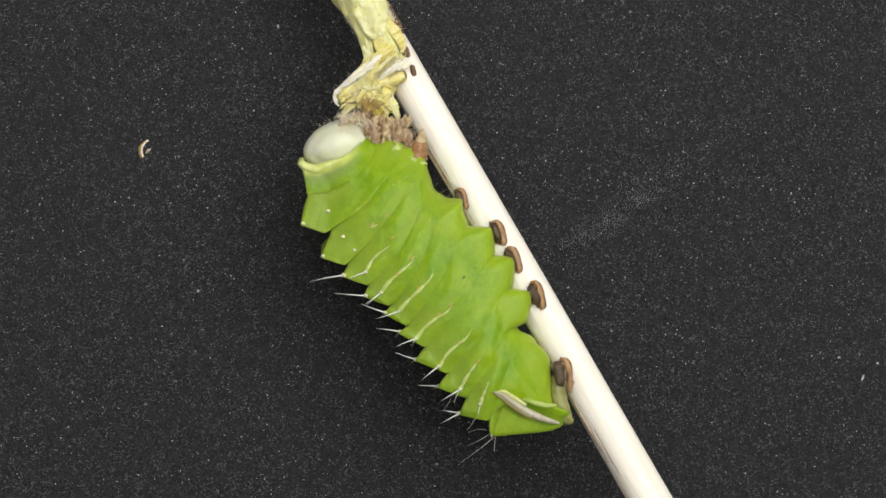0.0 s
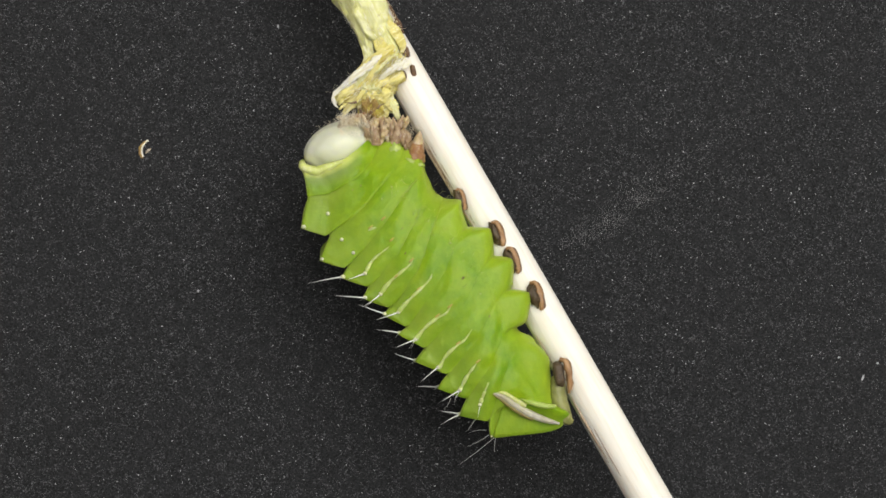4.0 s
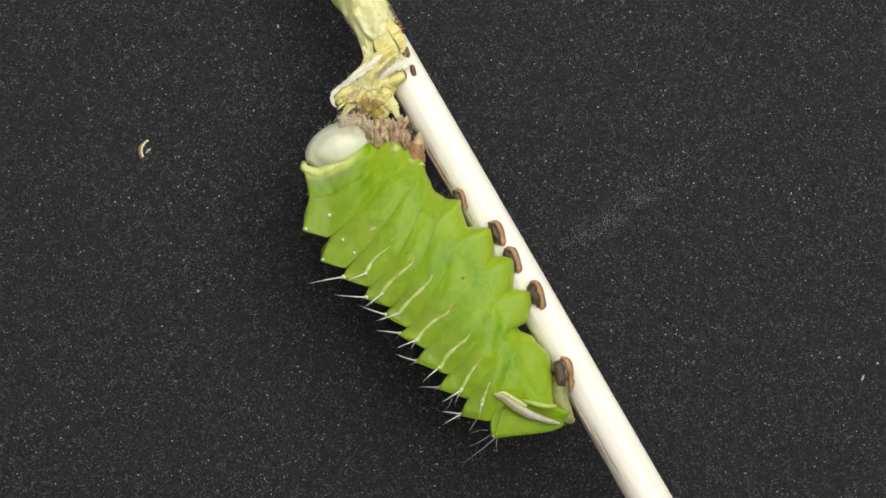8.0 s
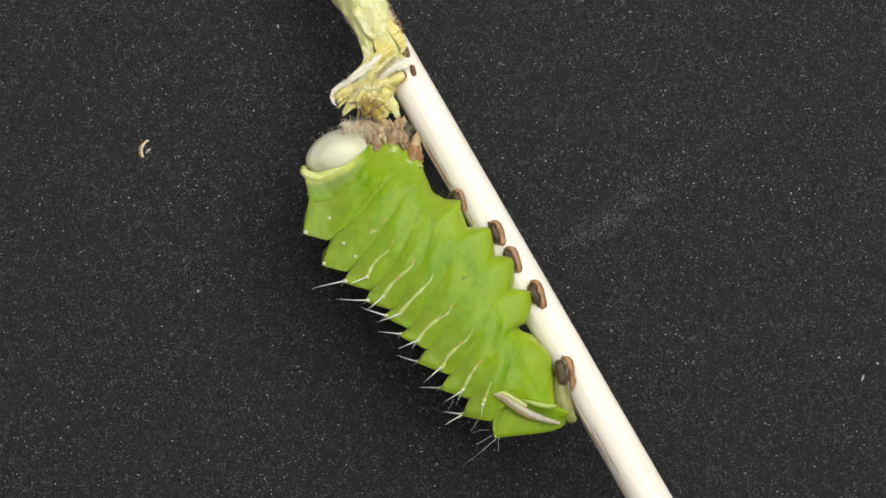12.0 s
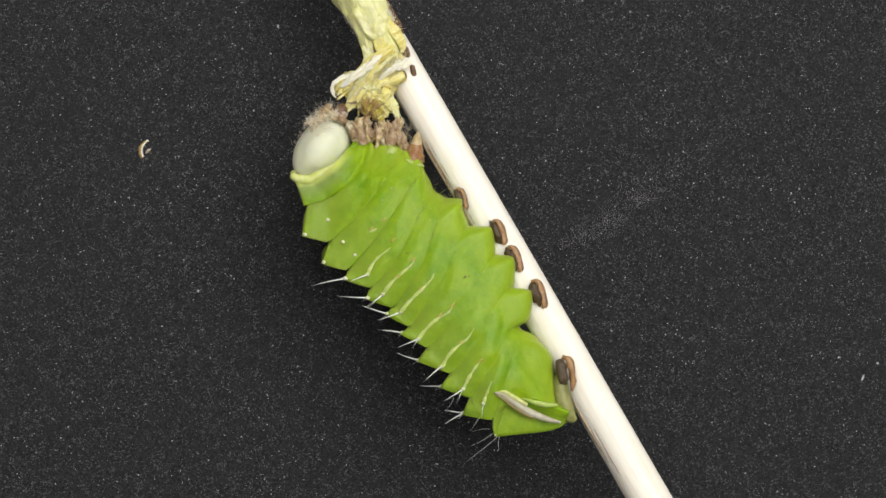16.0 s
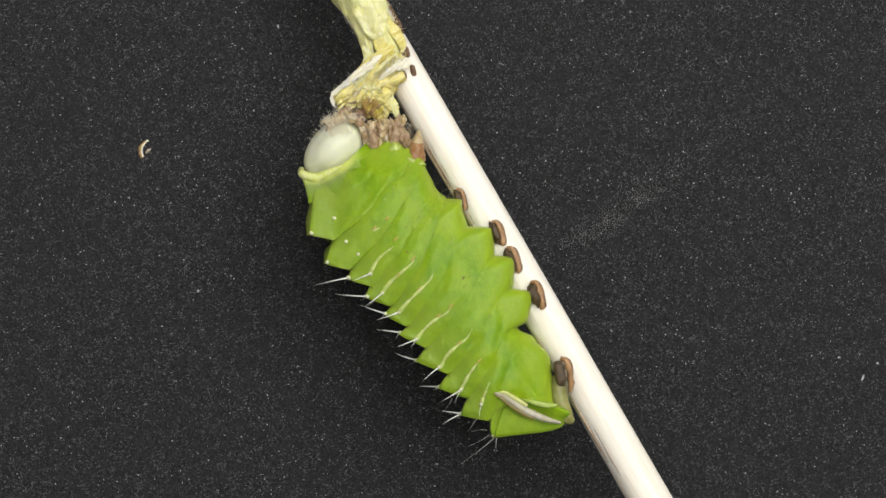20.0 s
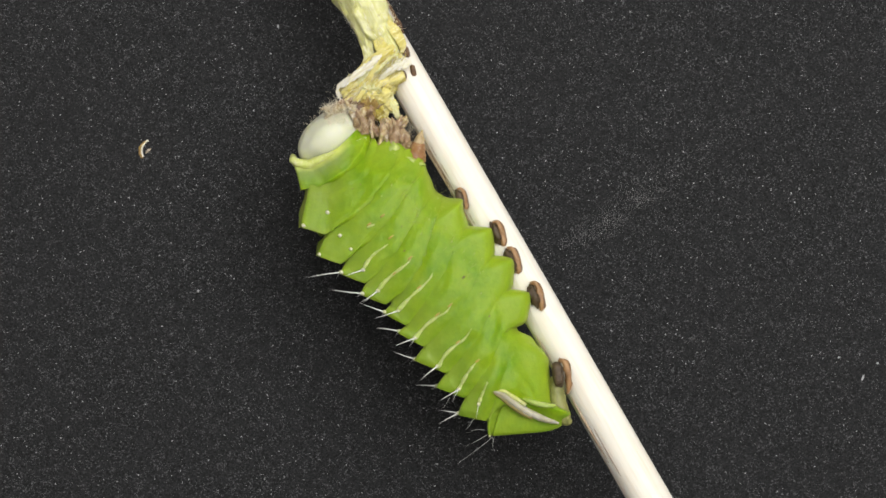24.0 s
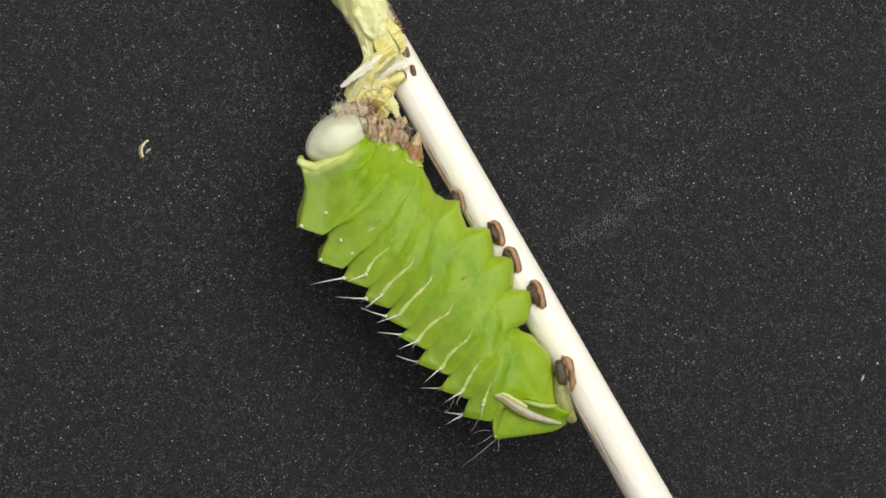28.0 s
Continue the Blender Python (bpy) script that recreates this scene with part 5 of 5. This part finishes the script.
    drive("t3", [
        (0, 3.1, -2.3, 1.1, 0), (0.5, 4.5, -3.4, 2.2, 0), (1, 3.4, -2.6, 2.4, 0), (1.5, 1.1, -0.8, 1.2, 0), (2, -0.2, 0.2, 0.1, 0), (2.5, -0.6, 0.4,
        0.4, 0), (3, -0.4, 0.3, 0.6, 0), (3.5, -0.6, 0.5, 0.5, 0), (5.5, -0.3, 0.2, -0.5, 0), (6, 1.3, -1, 0.1, 0), (6.5, 2.5, -1.8, 1, 0), (7, 1.5,
        -1.1, 0.7, 0), (7.5, 0.2, -0.2, 0.1, 0), (8, 0, -0, -0.1, 0), (8.5, 0.2, -0.2, -0.4, 0), (9, 0.5, -0.3, -0.2, 0), (9.5, 0.5, -0.4, -0.4, 0),
        (10, -0.2, 0.1, -0.7, 0), (10.5, -1.2, 0.9, -1, 0), (11, -1.5, 1.2, -1.2, 0), (11.5, -1.6, 1.2, -1, 0), (12, -2.3, 1.7, -1.9, 0), (12.5, -3.2,
        2.4, -2.5, 0), (14.5, -3.6, 2.7, -2.7, 0), (15, -4.8, 3.6, -3.3, 0), (15.5, -4.1, 3.1, -3.1, 0), (16, -1.2, 0.9, -1.2, 0), (16.5, -0.9, 0.7,
        -0.5, 0), (17, -0.3, 0.2, -0.2, 0), (17.5, 1.3, -1, 0.1, 0), (18, 1.4, -1.1, -0.3, 2), (18.5, 0.4, -0.3, -0.8, 5), (19, 0.7, -0.6, -1.4, 6.5),
        (19.5, 1.1, -0.8, -2, 6.6), (20, 1.9, -1.4, -2.2, 6.7), (20.5, 1.8, -1.3, -2.5, 6.8), (21, 1.5, -1.1, -2.4, 6.9), (21.5, 1.2, -0.9, -2.5, 7),
        (23.5, 1.3, -1, 2.5, 7.5), (24, -0.4, 0.3, 2.5, 7.5), (24.5, -0.4, 0.3, 3.2, 7.5), (25, -0.2, 0.1, 3.6, 7.5), (25.5, -1.3, 1, 2.6, 7.5), (26,
        -1.2, 0.9, 2.2, 7.5), (26.5, -1.9, 1.4, 1.4, 7.5), (27, -2, 1.5, 1.4, 7.5), (27.5, -2.4, 1.8, 0.7, 7.5), (28, -3.3, 2.4, 0.2, 7.5)])
    drive("a1", [
        (0, 1.6, -1.3, 0.5), (0.5, 3, -2.4, 1.8), (1, 1.8, -1.4, 2.2), (1.5, 0.1, -0.1, 0.8), (2, -0.4, 0.3, -0), (2.5, -0.5, 0.4, 0.1), (3, -0.8,
        0.6, 0.2), (3.5, -0.5, 0.4, 0.2), (5.5, 0.3, -0.2, -0.5), (6, 0.9, -0.7, 0.1), (6.5, 1.9, -1.5, 1.1), (7, 1.7, -1.4, 0.8), (7.5, 0.6, -0.5,
        0), (8, 0.2, -0.1, -0.1), (8.5, 0.4, -0.4, -0.6), (9, 0.2, -0.2, -0.4), (9.5, 0.3, -0.3, -0.7), (10, -0.5, 0.4, -1), (10.5, -1.2, 1, -1.3),
        (11, -1.2, 1, -1.4), (11.5, -1.2, 1, -1.1), (12, -2, 1.6, -2.1), (12.5, -2.9, 2.3, -2.7), (14.5, -2.8, 2.3, -2.6), (15, -3.3, 2.7, -3), (15.5,
        -1.8, 1.5, -2.9), (16, 0.7, -0.5, -1.2), (16.5, 1.3, -1.1, -0.4), (17, 1.5, -1.2, -0.1), (17.5, 2.6, -2.1, 0.4), (18, 2.9, -2.3, -0), (18.5,
        2.9, -2.3, -0.5), (19, 3.4, -2.8, -0.9), (19.5, 3.6, -2.9, -1.5), (20, 4.3, -3.5, -1.9), (20.5, 4.6, -3.8, -2.2), (21, 3.9, -3.2, -2.1),
        (21.5, 3, -2.4, -2.4), (23.5, 3.2, -2.6, 2.3), (24, 1.4, -1.2, 2.3), (24.5, 1.3, -1, 2.6), (25, 1.1, -0.9, 2.7), (25.5, 0.6, -0.5, 1.8), (26,
        0.6, -0.5, 1.3), (26.5, -0.3, 0.2, 0.4), (27, -0.6, 0.5, 0.5), (27.5, -0.5, 0.4, -0.1), (28, -0.7, 0.5, -0.6)])
    drive("a2", [
        (0, 0.9, -0.9, 0.6), (0.5, 1.5, -1.5, 1.9), (1, 0.3, -0.3, 2.2), (1.5, -1.2, 1.2, 1), (2, -1.2, 1.1, 0.3), (2.5, -0.8, 0.8, 0.3), (3, -0.9,
        0.9, 0.3), (3.5, -1.4, 1.4, 0.3), (5.5, -0.2, 0.2, -0.4), (6, 0.6, -0.6, 0.1), (6.5, 0.9, -0.9, 1), (7, 0.1, -0.1, 0.6), (7.5, -0, 0, 0.1),
        (8, 0, -0, -0.1), (8.5, -0.1, 0.1, -0.4), (9, -0.6, 0.6, -0.4), (9.5, -0.8, 0.8, -0.6), (10, -1.1, 1.1, -0.7), (10.5, -1.3, 1.2, -1), (11,
        -1.8, 1.8, -1.2), (11.5, -1.8, 1.8, -1), (12, -1.6, 1.6, -1.7), (12.5, -1.8, 1.8, -2.1), (14.5, -2.2, 2.1, -2.1), (15, -1.8, 1.8, -2.4),
        (15.5, -0.9, 0.9, -2.2), (16, 0.6, -0.6, -0.8), (16.5, 1.1, -1, -0.4), (17, 1, -1, 0), (17.5, 1.7, -1.7, 0.6), (18, 1.5, -1.5, 0.6), (18.5,
        0.7, -0.7, 0.6), (19, 0.1, -0.1, 0.5), (19.5, 0.2, -0.2, 0.1), (20, 1.3, -1.3, -0.1), (20.5, 1.4, -1.4, -0.5), (21, 0.6, -0.6, -0.5), (21.5,
        0.7, -0.7, -0.8), (23.5, 1.2, -1.2, 2.8), (24, -0.2, 0.2, 2.5), (24.5, -0.8, 0.8, 2.6), (25, -0.9, 0.9, 2.4), (25.5, -1.1, 1.1, 1.7), (26,
        -0.9, 0.9, 1.1), (26.5, -1.2, 1.2, 0.4), (27, -1.8, 1.8, 0.5), (27.5, -1.9, 1.8, -0.1), (28, -1.6, 1.6, -0.5)])
    drive("a4", [
        (0, 1.3, -1, 0.8), (0.5, 0.3, -0.2, 1.4), (1, -0.5, 0.4, 1.5), (1.5, -0.1, 0.1, 0.7), (2, 0.6, -0.5, 0.4), (2.5, 0.6, -0.5, 0.4), (3, -0.1, 0,
        0.6), (3.5, -0.2, 0.1, 0.6), (5.5, -0, 0, -0), (6, -0, 0, 0.1), (6.5, -0.3, 0.2, 0.5), (7, -0.7, 0.5, 0.3), (7.5, -0.1, 0.1, 0), (8, 0.1,
        -0.1, -0), (8.5, 0.7, -0.5, -0.2), (9, 0.3, -0.2, -0.1), (9.5, 0.6, -0.4, -0.2), (10, -0.3, 0.2, -0.4), (10.5, 0.1, -0.1, -0.5), (11, 0.1,
        -0.1, -0.5), (11.5, -0.4, 0.3, -0.4), (12, 0.3, -0.2, -0.6), (12.5, 1.1, -0.8, -0.8), (14.5, 0.5, -0.4, -0.6), (15, 1.7, -1.3, -0.5), (15.5,
        2.1, -1.6, -0.5), (16, 2.6, -2, -0.2), (16.5, 2.8, -2.1, -0.2), (17, 2.6, -1.9, -0.1), (17.5, 1.9, -1.4, 0.1), (18, 1.6, -1.2, 0.1), (18.5,
        1.1, -0.8, 0.3), (19, 1.4, -1.1, 0.2), (19.5, 0.9, -0.7, 0.3), (20, 0.8, -0.6, 0.3), (20.5, 0.8, -0.6, -0.1), (21, 0.3, -0.2, -0.1), (21.5,
        0.8, -0.6, -0.2), (23.5, 0.4, -0.3, 1.5), (24, 0.9, -0.6, 1.3), (24.5, -0.2, 0.2, 1.3), (25, -0.4, 0.3, 1.2), (25.5, -0.2, 0.2, 0.7), (26,
        -0.1, 0.1, 0.6), (26.5, 0, -0, 0.1), (27, -0.1, 0.1, 0), (27.5, -0.5, 0.4, -0.3), (28, -0.5, 0.4, -0.8)])
    drive("tail", [
        (0, 1.1, -1, 1.2), (0.5, 1, -0.9, 1.2), (1, 0.5, -0.5, 1.1), (1.5, 0.7, -0.6, 0.9), (2, 0.7, -0.7, 0.5), (2.5, 0.7, -0.7, 0.4), (3, 0.4, -0.4,
        0.3), (3.5, 0, -0, 0.4), (5.5, 0, -0, -0.5), (6, -0, 0, -0.5), (6.5, -0.3, 0.3, -0.3), (7, -0.3, 0.3, -0.2), (7.5, -0.1, 0.1, -0), (8, 0.1,
        -0.1, -0), (8.5, 0.3, -0.3, -0.2), (9, 0.1, -0.1, -0.1), (9.5, 0.3, -0.3, -0.2), (10, 0.1, -0.1, -0.1), (10.5, 0.4, -0.3, -0.2), (11, 0.4,
        -0.3, -0.2), (11.5, 0.1, -0.1, -0.1), (12, 0.3, -0.3, -0.2), (12.5, 0.1, -0.1, -0.5), (14.5, 0.6, -0.6, -0.2), (15, 1.5, -1.4, 0), (15.5, 1.9,
        -1.8, 0.2), (16, 2, -1.9, 0.2), (16.5, 2.3, -2.2, 0.1), (17, 2.3, -2.2, 0.1), (17.5, 2, -1.9, 0.2), (18, 1.9, -1.8, 0.2), (18.5, 1.9, -1.8,
        0.2), (19, 1.9, -1.8, -0.1), (19.5, 1.6, -1.5, -0), (20, 1.4, -1.4, -0.1), (20.5, 1, -0.9, -0.4), (21, 1, -1, -0.3), (21.5, 0.5, -0.5, -0.3),
        (23.5, 0.8, -0.7, 1.4), (24, 1, -0.9, 1.6), (24.5, 0.8, -0.8, 1.4), (25, 0.9, -0.9, 1.2), (25.5, 0.4, -0.4, 0.7), (26, 0, -0, 0.4), (26.5,
        -0.1, 0.1, 0), (27, -0.3, 0.2, -0.3), (27.5, -0, 0, -0.6), (28, 0, -0, -1.3)])
    drive("leaf_tip", [
        (0, 5, -2, 0), (0.5, 3, -6, 0), (1, 5, -2, 0), (2, 4, -2, 0), (3, 3, 2, 0), (3.5, 3, 1, 0), (6, 0, 0, 0), (8, 0, 0, 0), (12.5, 0, -4, 0),
        (14.5, 0, -12, 4), (15.5, 0, -13, 4), (16, 1, -16, 4), (17, -1, -5, 0), (18.5, 0, 1, 0), (21.5, 0, 0, 0), (23.5, 4, -10, 0), (24, 10, -12, 0),
        (24.5, 17, -13, 0), (25, 25, -17, 0), (25.5, 36, -18, 0), (26, 37, -17, 0), (27, 43, -18, 0), (28, 46, -19, 0)])


motions()
